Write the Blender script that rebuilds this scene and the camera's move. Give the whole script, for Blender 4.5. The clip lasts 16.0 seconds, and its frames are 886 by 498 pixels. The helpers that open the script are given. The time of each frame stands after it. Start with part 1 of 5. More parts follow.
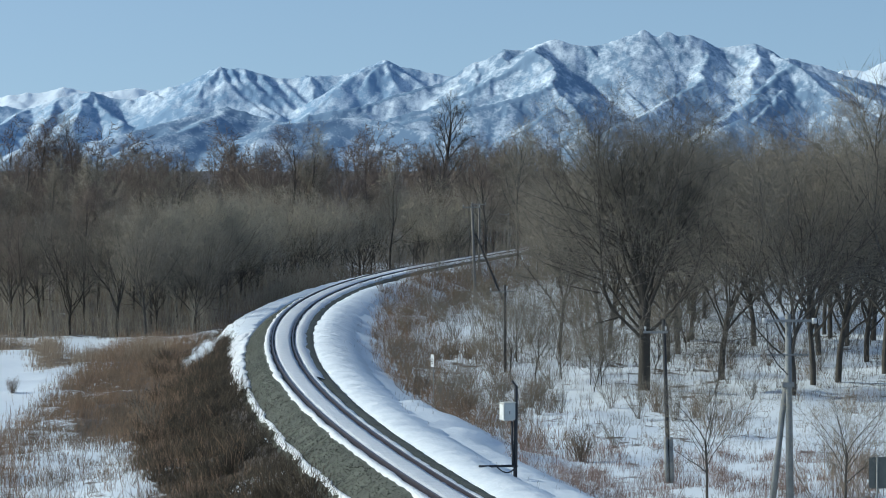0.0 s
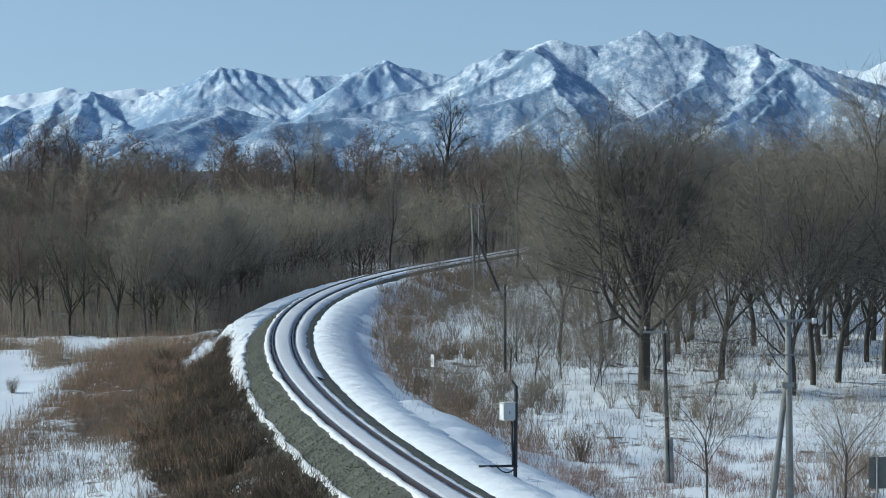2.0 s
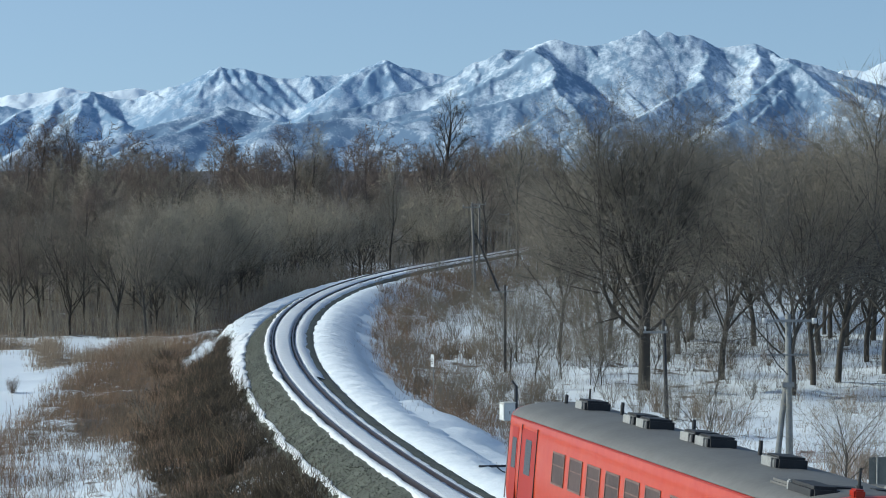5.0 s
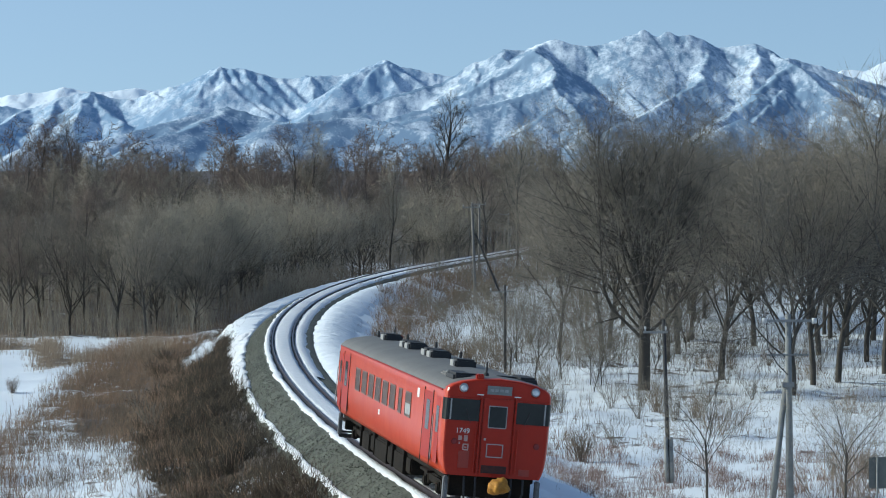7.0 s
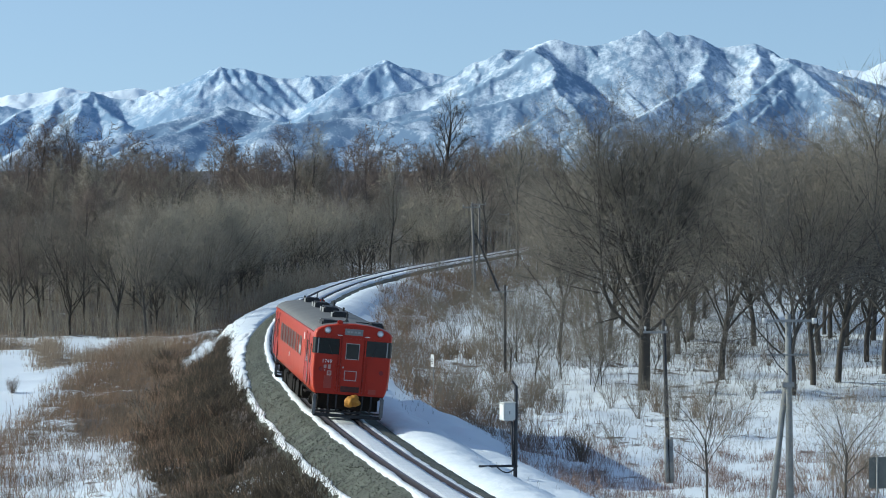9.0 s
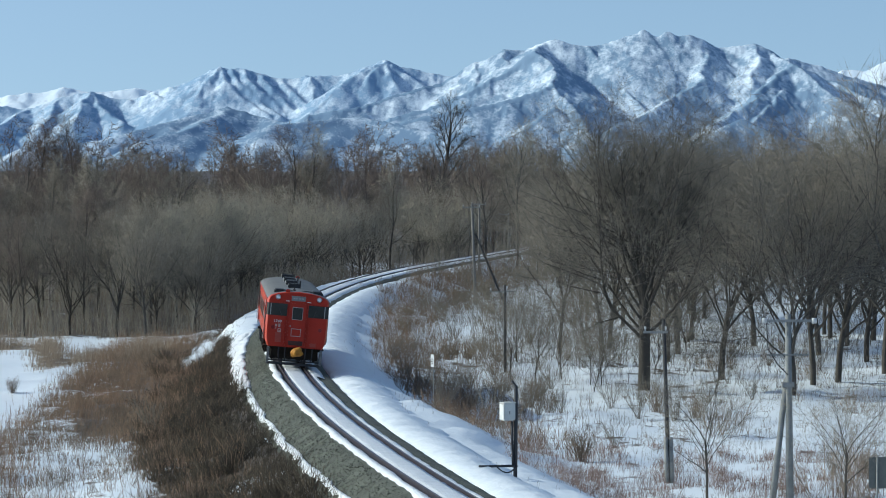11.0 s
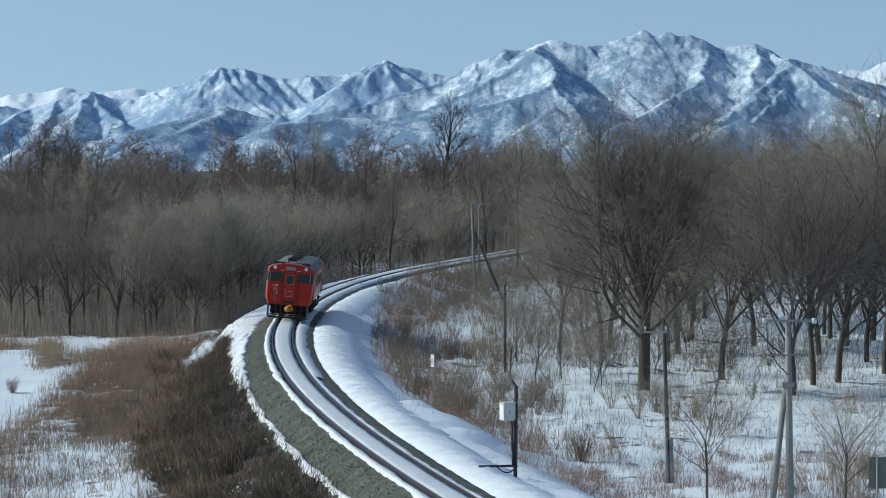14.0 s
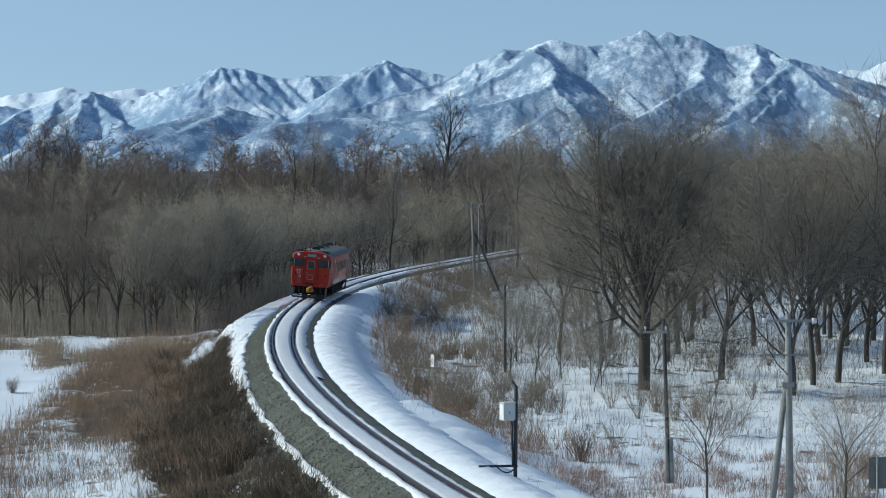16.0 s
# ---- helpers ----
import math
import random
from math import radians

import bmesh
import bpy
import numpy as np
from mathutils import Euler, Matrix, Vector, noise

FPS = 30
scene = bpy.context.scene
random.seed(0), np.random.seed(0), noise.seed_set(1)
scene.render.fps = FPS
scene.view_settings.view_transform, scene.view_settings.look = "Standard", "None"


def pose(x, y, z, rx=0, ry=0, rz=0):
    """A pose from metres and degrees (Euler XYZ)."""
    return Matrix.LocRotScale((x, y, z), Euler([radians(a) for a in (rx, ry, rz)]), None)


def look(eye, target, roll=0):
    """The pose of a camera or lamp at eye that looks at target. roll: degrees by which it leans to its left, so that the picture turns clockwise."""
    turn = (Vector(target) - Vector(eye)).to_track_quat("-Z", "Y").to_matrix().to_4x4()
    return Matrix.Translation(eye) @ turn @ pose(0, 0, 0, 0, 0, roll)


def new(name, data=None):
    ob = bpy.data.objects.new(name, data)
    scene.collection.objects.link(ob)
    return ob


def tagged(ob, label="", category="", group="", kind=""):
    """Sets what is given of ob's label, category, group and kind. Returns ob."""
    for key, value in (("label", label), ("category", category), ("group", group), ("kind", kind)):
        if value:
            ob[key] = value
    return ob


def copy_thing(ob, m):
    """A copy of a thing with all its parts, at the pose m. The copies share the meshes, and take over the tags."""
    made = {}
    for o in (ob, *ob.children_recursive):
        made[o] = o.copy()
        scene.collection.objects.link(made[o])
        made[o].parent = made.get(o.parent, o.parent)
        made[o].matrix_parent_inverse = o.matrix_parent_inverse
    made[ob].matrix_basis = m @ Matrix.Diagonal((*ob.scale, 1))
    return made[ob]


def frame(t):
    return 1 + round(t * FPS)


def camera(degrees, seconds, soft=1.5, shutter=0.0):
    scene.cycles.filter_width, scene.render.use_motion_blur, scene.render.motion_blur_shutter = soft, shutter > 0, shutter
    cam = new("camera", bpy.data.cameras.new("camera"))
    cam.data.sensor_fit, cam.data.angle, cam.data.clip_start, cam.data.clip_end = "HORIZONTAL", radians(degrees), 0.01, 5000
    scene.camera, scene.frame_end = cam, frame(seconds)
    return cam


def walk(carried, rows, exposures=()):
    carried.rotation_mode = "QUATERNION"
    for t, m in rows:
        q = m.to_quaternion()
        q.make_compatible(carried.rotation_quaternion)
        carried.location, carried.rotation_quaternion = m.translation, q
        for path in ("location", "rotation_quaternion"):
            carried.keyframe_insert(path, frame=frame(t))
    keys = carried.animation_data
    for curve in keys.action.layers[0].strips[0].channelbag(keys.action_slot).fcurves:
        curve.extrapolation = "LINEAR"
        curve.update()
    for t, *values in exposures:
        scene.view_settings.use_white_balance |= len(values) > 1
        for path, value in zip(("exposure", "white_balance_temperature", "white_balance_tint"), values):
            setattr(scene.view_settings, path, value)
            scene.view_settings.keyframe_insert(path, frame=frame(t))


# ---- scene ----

# ---- camera: a still long-lens view from a road bridge ----
EYE = (0.0, 0.0, 8.87)
TILT = 1.3794
cam = camera(17.606, 16.0, soft=1.0)
VIEW = look(EYE, (0.0, 100.0, EYE[2] - 100.0 * math.tan(radians(TILT))))
STOPS = ((0.0, -0.15), (4.2, -0.15), (6.5, -0.06), (8.0, 0.02), (9.2, 0.06), (11.5, -0.07), (13.0, -0.15), (16.0, -0.15))
walk(cam, [(0.0, VIEW), (16.0, VIEW)], exposures=[(t, stops, 5980, -3) for t, stops in STOPS])

# ---- world and sun ----
SUN_WAY = Vector((-0.995, 0.10, 0.0)).normalized()
SUN_ELEVATION = 29.0
world = bpy.data.worlds.new("world")
scene.world = world
world.use_nodes = True
wn = world.node_tree.nodes
sky = wn.new("ShaderNodeTexSky")
sky.sky_type = "NISHITA"
sky.sun_disc = False
sky.sun_elevation = radians(SUN_ELEVATION)
sky.sun_rotation = math.atan2(SUN_WAY.x, SUN_WAY.y)
sky.altitude = 50
sky.air_density, sky.dust_density, sky.ozone_density = 1.0, 1.2, 1.1
wn["Background"].inputs["Strength"].default_value = 0.155
# the clear dry sky keeps its blue down to the ridge line
where, raise_up, unit = wn.new("ShaderNodeTexCoord"), wn.new("ShaderNodeVectorMath"), wn.new("ShaderNodeVectorMath")
raise_up.operation, unit.operation = "ADD", "NORMALIZE"
raise_up.inputs[1].default_value = (0, 0, 0.15)
world.node_tree.links.new(where.outputs["Generated"], raise_up.inputs[0])
world.node_tree.links.new(raise_up.outputs[0], unit.inputs[0])
world.node_tree.links.new(unit.outputs[0], sky.inputs["Vector"])
hue = wn.new("ShaderNodeMix")
hue.data_type, hue.blend_type = "RGBA", "MULTIPLY"
hue.inputs[0].default_value = 1.0
hue.inputs[7].default_value = (1.045, 0.985, 1.015, 1)
world.node_tree.links.new(sky.outputs[0], hue.inputs[6])
world.node_tree.links.new(hue.outputs[2], wn["Background"].inputs["Color"])
sun_data = bpy.data.lights.new("sun", "SUN")
sun_data.energy, sun_data.angle, sun_data.color = 3.6, radians(0.53), (0.985, 0.935, 0.845)
sun = new("sun", sun_data)
sun_at = SUN_WAY * math.cos(radians(SUN_ELEVATION)) + Vector((0, 0, math.sin(radians(SUN_ELEVATION))))
sun.matrix_basis = look(sun_at * 50, (0, 0, 0))


# ---- materials ----
def mat(name, a, b=None, rough=0.8, scale=3.0, fine=25.0, metal=0.0, bump=0.0, bump_scale=40.0,
        spread=0.5, per_object=0.0, per_island=0.0, coat=0.0, spec=0.5, generated=False):
    """Two colours mixed by a coarse and a fine noise, with fine relief."""
    m = bpy.data.materials.new(name)
    m.use_nodes = True
    n, l = m.node_tree.nodes, m.node_tree.links
    p = n["Principled BSDF"]
    p.inputs["Roughness"].default_value = rough
    p.inputs["Metallic"].default_value = metal
    p.inputs["Coat Weight"].default_value = coat
    p.inputs["Coat Roughness"].default_value = 0.22
    p.inputs["Specular IOR Level"].default_value = spec
    geo = n.new("ShaderNodeTexCoord")
    where = geo.outputs["Object"]
    b = b or tuple(c * 0.7 for c in a)
    coarse, small = n.new("ShaderNodeTexNoise"), n.new("ShaderNodeTexNoise")
    coarse.inputs["Scale"].default_value, small.inputs["Scale"].default_value = scale, fine
    coarse.inputs["Detail"].default_value = small.inputs["Detail"].default_value = 4
    l.new(where, coarse.inputs["Vector"])
    l.new(where, small.inputs["Vector"])
    add = n.new("ShaderNodeMath")
    add.operation = "MULTIPLY_ADD"
    l.new(coarse.outputs[0], add.inputs[0])
    add.inputs[1].default_value = 0.6
    half = n.new("ShaderNodeMath")
    half.operation = "MULTIPLY"
    half.inputs[1].default_value = 0.4
    l.new(small.outputs[0], half.inputs[0])
    l.new(half.outputs[0], add.inputs[2])
    ramp = n.new("ShaderNodeMapRange")
    ramp.inputs["From Min"].default_value = 0.5 - spread * 0.3
    ramp.inputs["From Max"].default_value = 0.5 + spread * 0.3
    l.new(add.outputs[0], ramp.inputs["Value"])
    mix = n.new("ShaderNodeMix")
    mix.data_type = "RGBA"
    l.new(ramp.outputs[0], mix.inputs[0])
    mix.inputs[6].default_value, mix.inputs[7].default_value = (*a, 1), (*b, 1)
    out = mix.outputs[2]
    for amount, node, socket in ((per_object, "ShaderNodeObjectInfo", "Random"), (per_island, "ShaderNodeNewGeometry", "Random Per Island")):
        if amount:
            info = n.new(node)
            vary = n.new("ShaderNodeMapRange")
            vary.inputs["To Min"].default_value, vary.inputs["To Max"].default_value = 1 - amount, 1 + amount
            l.new(info.outputs[socket], vary.inputs["Value"])
            hsv = n.new("ShaderNodeHueSaturation")
            l.new(vary.outputs[0], hsv.inputs["Value"])
            l.new(out, hsv.inputs["Color"])
            out = hsv.outputs[0]
    l.new(out, p.inputs["Base Color"])
    if bump:
        relief = n.new("ShaderNodeTexNoise")
        relief.inputs["Scale"].default_value, relief.inputs["Detail"].default_value = bump_scale, 5
        l.new(where, relief.inputs["Vector"])
        bm = n.new("ShaderNodeBump")
        bm.inputs["Strength"].default_value, bm.inputs["Distance"].default_value = bump, 0.05
        l.new(relief.outputs[0], bm.inputs["Height"])
        l.new(bm.outputs[0], p.inputs["Normal"])
    return m


SNOW = mat("snow", (0.865, 0.9, 0.925), (0.775, 0.815, 0.85), 0.55, 0.8, 14, bump=0.7, bump_scale=4, spread=0.9)
OLD_SNOW = mat("old_snow", (0.88, 0.89, 0.91), (0.66, 0.67, 0.68), 0.6, 2.5, 30, bump=1.0, bump_scale=16, spread=0.9)
BALLAST = mat("ballast", (0.118, 0.124, 0.098), (0.058, 0.062, 0.048), 0.95, 1.2, 9, bump=0.8, bump_scale=8, spread=0.45)
STONE = mat("stone", (0.135, 0.141, 0.114), (0.078, 0.082, 0.066), 0.9, 6, 40, per_island=0.45)
RAIL = mat("rail_steel", (0.05, 0.04, 0.046), (0.03, 0.024, 0.028), 0.6, 4, 60, metal=0.3)
RAIL_TOP = mat("worn_rail_top", (0.17, 0.15, 0.175), (0.1, 0.09, 0.105), 0.42, 4, 60, metal=0.9)
BARK = mat("bark", (0.08, 0.07, 0.058), (0.042, 0.037, 0.032), 0.95, 2.0, 18, bump=0.6, bump_scale=20, per_object=0.25)
DARK_TWIGS = mat("dark_twigs", (0.222, 0.196, 0.158), (0.147, 0.13, 0.106), 0.95, 0.5, 8, per_object=0.13)
TWIGS = mat("twigs", (0.35, 0.315, 0.247), (0.225, 0.2, 0.158), 0.95, 0.5, 8, per_object=0.13)
HAZEL_TWIGS = mat("hazel_twigs", (0.35, 0.308, 0.24), (0.235, 0.205, 0.16), 0.95, 0.5, 8, per_object=0.13)
RED_TWIGS = mat("reddish_twigs", (0.178, 0.138, 0.114), (0.118, 0.09, 0.075), 0.95, 0.4, 8, per_object=0.14)
PALE_BARK = mat("pale_bark", (0.36, 0.325, 0.285), (0.17, 0.145, 0.128), 0.9, 1.5, 12, per_object=0.3)
DRY_WEED = mat("dry_weed", (0.215, 0.165, 0.12), (0.115, 0.088, 0.064), 0.95, 0.25, 5, per_island=0.45)
RUSSET_WEED = mat("russet_weed", (0.285, 0.19, 0.125), (0.165, 0.11, 0.075), 0.95, 0.3, 5, per_island=0.4)
DARK_WEED = mat("dark_weed", (0.085, 0.064, 0.042), (0.034, 0.029, 0.021), 0.95, 0.16, 4, per_island=0.5)
PINK_WEED = mat("pinkish_weed", (0.34, 0.24, 0.2), (0.21, 0.145, 0.125), 0.95, 0.3, 5, per_island=0.4)
PALE_WEED = mat("pale_weed", (0.36, 0.285, 0.21), (0.23, 0.175, 0.13), 0.95, 0.3, 5, per_island=0.4)


def part(name, bm, material, parent=None, label="", smooth=False):
    """A bmesh, or (vertices, faces), as one mesh object under a thing or part."""
    me = bpy.data.meshes.new(name)
    if isinstance(bm, tuple):
        me.from_pydata(bm[0], [], bm[1])
    else:
        bm.to_mesh(me)
        bm.free()
    me.materials.append(material)
    if smooth:
        me.polygons.foreach_set("use_smooth", [True] * len(me.polygons))
    ob = new(name, me)
    if parent:
        ob.parent = parent
    if label:
        ob["label"] = label
    return ob


# ---- the line: a circle's arc that runs out straight ----
CX, CY, RAD, S_END = 651.42, 196.27, 661.39, 112.0


def on_line(s, d=0.0):
    """Plan point at arc length s, d metres inside the curve."""
    q = min(s, S_END) / RAD
    x, y = CX - (RAD - d) * math.cos(q), CY + (RAD - d) * math.sin(q)
    if s > S_END:
        x, y = x + (s - S_END) * math.sin(q), y + (s - S_END) * math.cos(q)
    return x, y


def to_line(x, y):
    """Arc length and inward offset of plan points (arrays)."""
    q = np.arctan2(y - CY, CX - x)
    s, d = RAD * q, RAD - np.hypot(x - CX, y - CY)
    e = S_END / RAD
    ex, ey = CX - RAD * math.cos(e), CY + RAD * math.sin(e)
    along = (x - ex) * math.sin(e) + (y - ey) * math.cos(e)
    across = (x - ex) * math.cos(e) - (y - ey) * math.sin(e)
    far = (along > 0) & (y > ey - 200)
    return np.where(far, S_END + along, s), np.where(far, across, d)


def waves(x, y, seed, size, count=24):
    """Smooth random relief, about -1 to 1, from summed waves."""
    r = np.random.RandomState(seed)
    z = np.zeros_like(np.asarray(x, float))
    for k in range(count):
        a, f = r.uniform(0, 2 * math.pi), 2 * math.pi / (size * r.uniform(0.5, 2.0))
        z = z + np.sin((x * math.cos(a) + y * math.sin(a)) * f + r.uniform(0, 6.28))
    return z / math.sqrt(count) * 0.8


OFFSETS = (-5000, -9, -6.5, -4.6, -3.4, -2.6, -2.2, -1.4, 1.4, 1.6, 2.0, 2.3, 2.6, 3.2, 4.0, 4.8, 5.6, 6.4, 7.6, 9.5, 5000)
OUTSIDE = (-2.3, -2.3, -2.0, -1.6, -1.2, -0.92, -0.95, -1.1)
# inside the curve the slope falls straight to the field; near the bridge it ends on a low apron
STEEP = OUTSIDE + (-0.9, -0.6, -0.45, -0.4, -0.4, -0.52, -0.82, -1.14, -1.48, -1.8, -2.15, -2.3, -2.35)
APRON = OUTSIDE + (-0.9, -0.6, -0.45, -0.4, -0.42, -0.5, -0.66, -0.78, -1.0, -1.4, -1.95, -2.3, -2.35)


def ground_z(x, y):
    x, y = np.asarray(x, float), np.asarray(y, float)
    s, d = to_line(x, y)
    edge = waves(s, s * 0, 3, 9.0, 10) * 0.18 * (np.abs(d) > 1.55)
    near = np.clip((-71.0 - s + 1.5 * np.sin(d * 1.7)) / 5.0, 0, 1)
    z = np.interp(d + edge, OFFSETS, STEEP) * (1 - near) + np.interp(d + edge, OFFSETS, APRON) * near
    away = np.clip((np.abs(d) - 2.0) / 5.0, 0.0, 1.0)
    z = z + away * (waves(x, y, 7, 3.2) * 0.06 + waves(x, y, 5, 9.0) * 0.14 + waves(x, y, 9, 1.9) * 0.035 * (y < 220) + waves(x, y, 6, 30.0) * 0.12) + np.clip((np.abs(d) - 1.7) / 1.0, 0, 1) * waves(x, y, 8, 2.2) * 0.025
    z = z + near * np.exp(-(((d - 4.7) / 1.1) ** 2)) * waves(x, y, 12, 1.9) * 0.1
    rise = np.clip((y - 1000.0) / 2600.0, 0, 1)
    return z + 22.0 * rise * rise * (3 - 2 * rise)


def gz(x, y):
    return float(ground_z(np.array([x]), np.array([y]))[0])


def grid_mesh(name, xs, ys, zfun, material, smooth=True):
    gx, gy = np.meshgrid(xs, ys)
    z = zfun(gx, gy)
    nx, ny = len(xs), len(ys)
    me = bpy.data.meshes.new(name)
    co = np.stack([gx.ravel(), gy.ravel(), z.ravel()], 1)
    i = (np.arange(ny - 1)[:, None] * nx + np.arange(nx - 1)[None]).ravel()
    quads = np.stack([i, i + 1, i + nx + 1, i + nx], 1)
    fill(me, co, quads)
    me.materials.append(material)
    if smooth:
        me.polygons.foreach_set("use_smooth", [True] * len(me.polygons))
    return new(name, me)


def fill(me, co, faces):
    """Vertices and equal-sided faces from arrays, quickly."""
    k = faces.shape[1]
    me.vertices.add(len(co))
    me.vertices.foreach_set("co", np.asarray(co, np.float32).ravel())
    me.loops.add(faces.size)
    me.loops.foreach_set("vertex_index", faces.astype(np.int32).ravel())
    me.polygons.add(len(faces))
    me.polygons.foreach_set("loop_start", np.arange(0, faces.size, k, dtype=np.int32))
    me.polygons.foreach_set("loop_total", np.full(len(faces), k, np.int32))
    me.update(calc_edges=True)


def ground_material():
    """Snow, with bare litter where the ground's attribute says weeds break through."""
    m = SNOW.copy()
    m.name = "snowy_ground"
    n, l = m.node_tree.nodes, m.node_tree.links
    p = n["Principled BSDF"]
    snow = p.inputs["Base Color"].links[0].from_socket
    attr = n.new("ShaderNodeAttribute")
    attr.attribute_name = "bare"
    geo = n.new("ShaderNodeTexCoord")
    noise_a = n.new("ShaderNodeTexNoise")
    noise_a.inputs["Scale"].default_value, noise_a.inputs["Detail"].default_value = 0.9, 6
    noise_a.inputs["Roughness"].default_value = 0.65
    l.new(geo.outputs["Object"], noise_a.inputs["Vector"])
    add = n.new("ShaderNodeMath")
    add.operation = "ADD"
    l.new(attr.outputs["Fac"], add.inputs[0])
    l.new(noise_a.outputs[0], add.inputs[1])
    cut = n.new("ShaderNodeMapRange")
    cut.inputs["From Min"].default_value, cut.inputs["From Max"].default_value = 0.97, 1.06
    l.new(add.outputs[0], cut.inputs["Value"])
    earth = n.new("ShaderNodeMix")
    earth.data_type = "RGBA"
    speck = n.new("ShaderNodeTexNoise")
    speck.inputs["Scale"].default_value, speck.inputs["Detail"].default_value = 6, 6
    l.new(geo.outputs["Object"], speck.inputs["Vector"])
    l.new(speck.outputs[0], earth.inputs[0])
    earth.inputs[6].default_value, earth.inputs[7].default_value = (0.04, 0.03, 0.02, 1), (0.15, 0.108, 0.068, 1)
    mix = n.new("ShaderNodeMix")
    mix.data_type = "RGBA"
    l.new(cut.outputs[0], mix.inputs[0])
    l.new(snow, mix.inputs[6])
    l.new(earth.outputs[2], mix.inputs[7])
    l.new(mix.outputs[2], p.inputs["Base Color"])
    return m


def reed_line(x):
    """How far out the ragged edge of the forest's reeds runs."""
    return 188 - 12 * np.exp(-(((x + 22.5) / 2.8) ** 2)) + 3.0 * np.sin(x * 1.1)


def clear_patch(x, y):
    """A long spot where the snow lies clean amid the brush."""
    return np.exp(-(((x + 14.6 + 0.02 * (y - 170)) / 0.95) ** 2 + ((y - 175) / 15.0) ** 4))


def brush_line(y):
    """How far inside the curve the clean snow slope ends and the brush begins."""
    return np.interp(y, [86, 106, 114, 120, 126, 196, 222, 245, 270], [7.0, 7.2, 6.4, 5.6, 5.0, 4.9, 4.3, 3.4, 2.9])


def bare_cover(x, y):
    """How far litter and weeds break through the snow, 0 to 1."""
    s, d = to_line(x, y)
    patch = clear_patch(x, y)
    wide = np.interp(y, [99, 111, 120, 128, 150, 185], [8.6, 9.0, 10.2, 12.4, 12.6, 13.2])
    belt = np.clip((-2.2 - d) / 0.3, 0, 1) * np.clip((d + wide) / 3.0, 0, 1) * np.clip((198 - y) / 12, 0, 1) * (np.interp(d, [-12.5, -6.2], [0.76, 1.0]) + 0.28 * waves(x, y, 17, 7.0)) * (1 - patch)
    rim = np.exp(-(((d + np.interp(y, [105, 113, 120, 127, 135, 150, 175], [14.0, 13.2, 12.3, 11.4, 10.9, 10.4, 10.6])) / 1.3) ** 2)) * (d < -9) * (y < 185) * 0.5
    bank = np.clip((d - brush_line(y)) / 0.6, 0, 1) * np.clip((13.0 - d) / 4.0, 0, 1) * np.interp(y, [100, 125], [0.34, 0.38])
    edge = np.exp(-(((y - reed_line(x)) / 7.0) ** 2)) * (d < -9) * 0.62
    wood = np.clip((y - 195) / 12, 0, 1) * (d < -5.2) * np.where(x < -13, 0.7, 0.48) + np.clip((y - 190) / 40, 0, 1) * (d > 7) * 0.36
    far = np.clip((y - 330) / 60, 0, 1) * 0.6
    field = (d > 6) * (0.365 + 0.08 * waves(x, y, 23, 6.0)) + (d < -8) * (y < 180) * np.interp(y, [120, 132], [0.4, 0.14])
    return np.clip(np.maximum.reduce([belt * 0.85, rim, bank, edge, wood, field, far]), 0, 1)


def spaced(near, far, fine, coarse_max, growth):
    """Coordinates from near outward: a fine step that grows."""
    out, step = [near], fine
    while out[-1] < far:
        step = min(step * growth, coarse_max)
        out.append(out[-1] + step)
    return out


xs = np.array([-v for v in reversed(spaced(24.0, 4900, 0.6, 400, 1.12))][:-1] + list(np.arange(-24, 24.01, 0.5)) + spaced(24.0, 4900, 0.6, 400, 1.12)[1:])
ys = np.array([-v for v in reversed(spaced(-66.0, 4800, 1.5, 400, 1.2))][:-1] + list(np.arange(66, 240, 0.75)) + spaced(240.0, 4850, 0.7, 160, 1.035))
ground = grid_mesh("ground", xs, ys, ground_z, ground_material())
tagged(ground, "snow-covered flat ground with brown litter and weeds breaking through", "ground", kind="structure")
gx, gy = np.meshgrid(xs, ys)
bare = ground.data.attributes.new("bare", "FLOAT", "POINT")
bare.data.foreach_set("value", bare_cover(gx.ravel(), gy.ravel()).astype(np.float32))


# ---- track ----
CANT = radians(4.9)


def cant_z(d, z):
    """Level of a point of the track's section once the outer rail is raised."""
    return z - math.tan(CANT) * (d - 0.565)


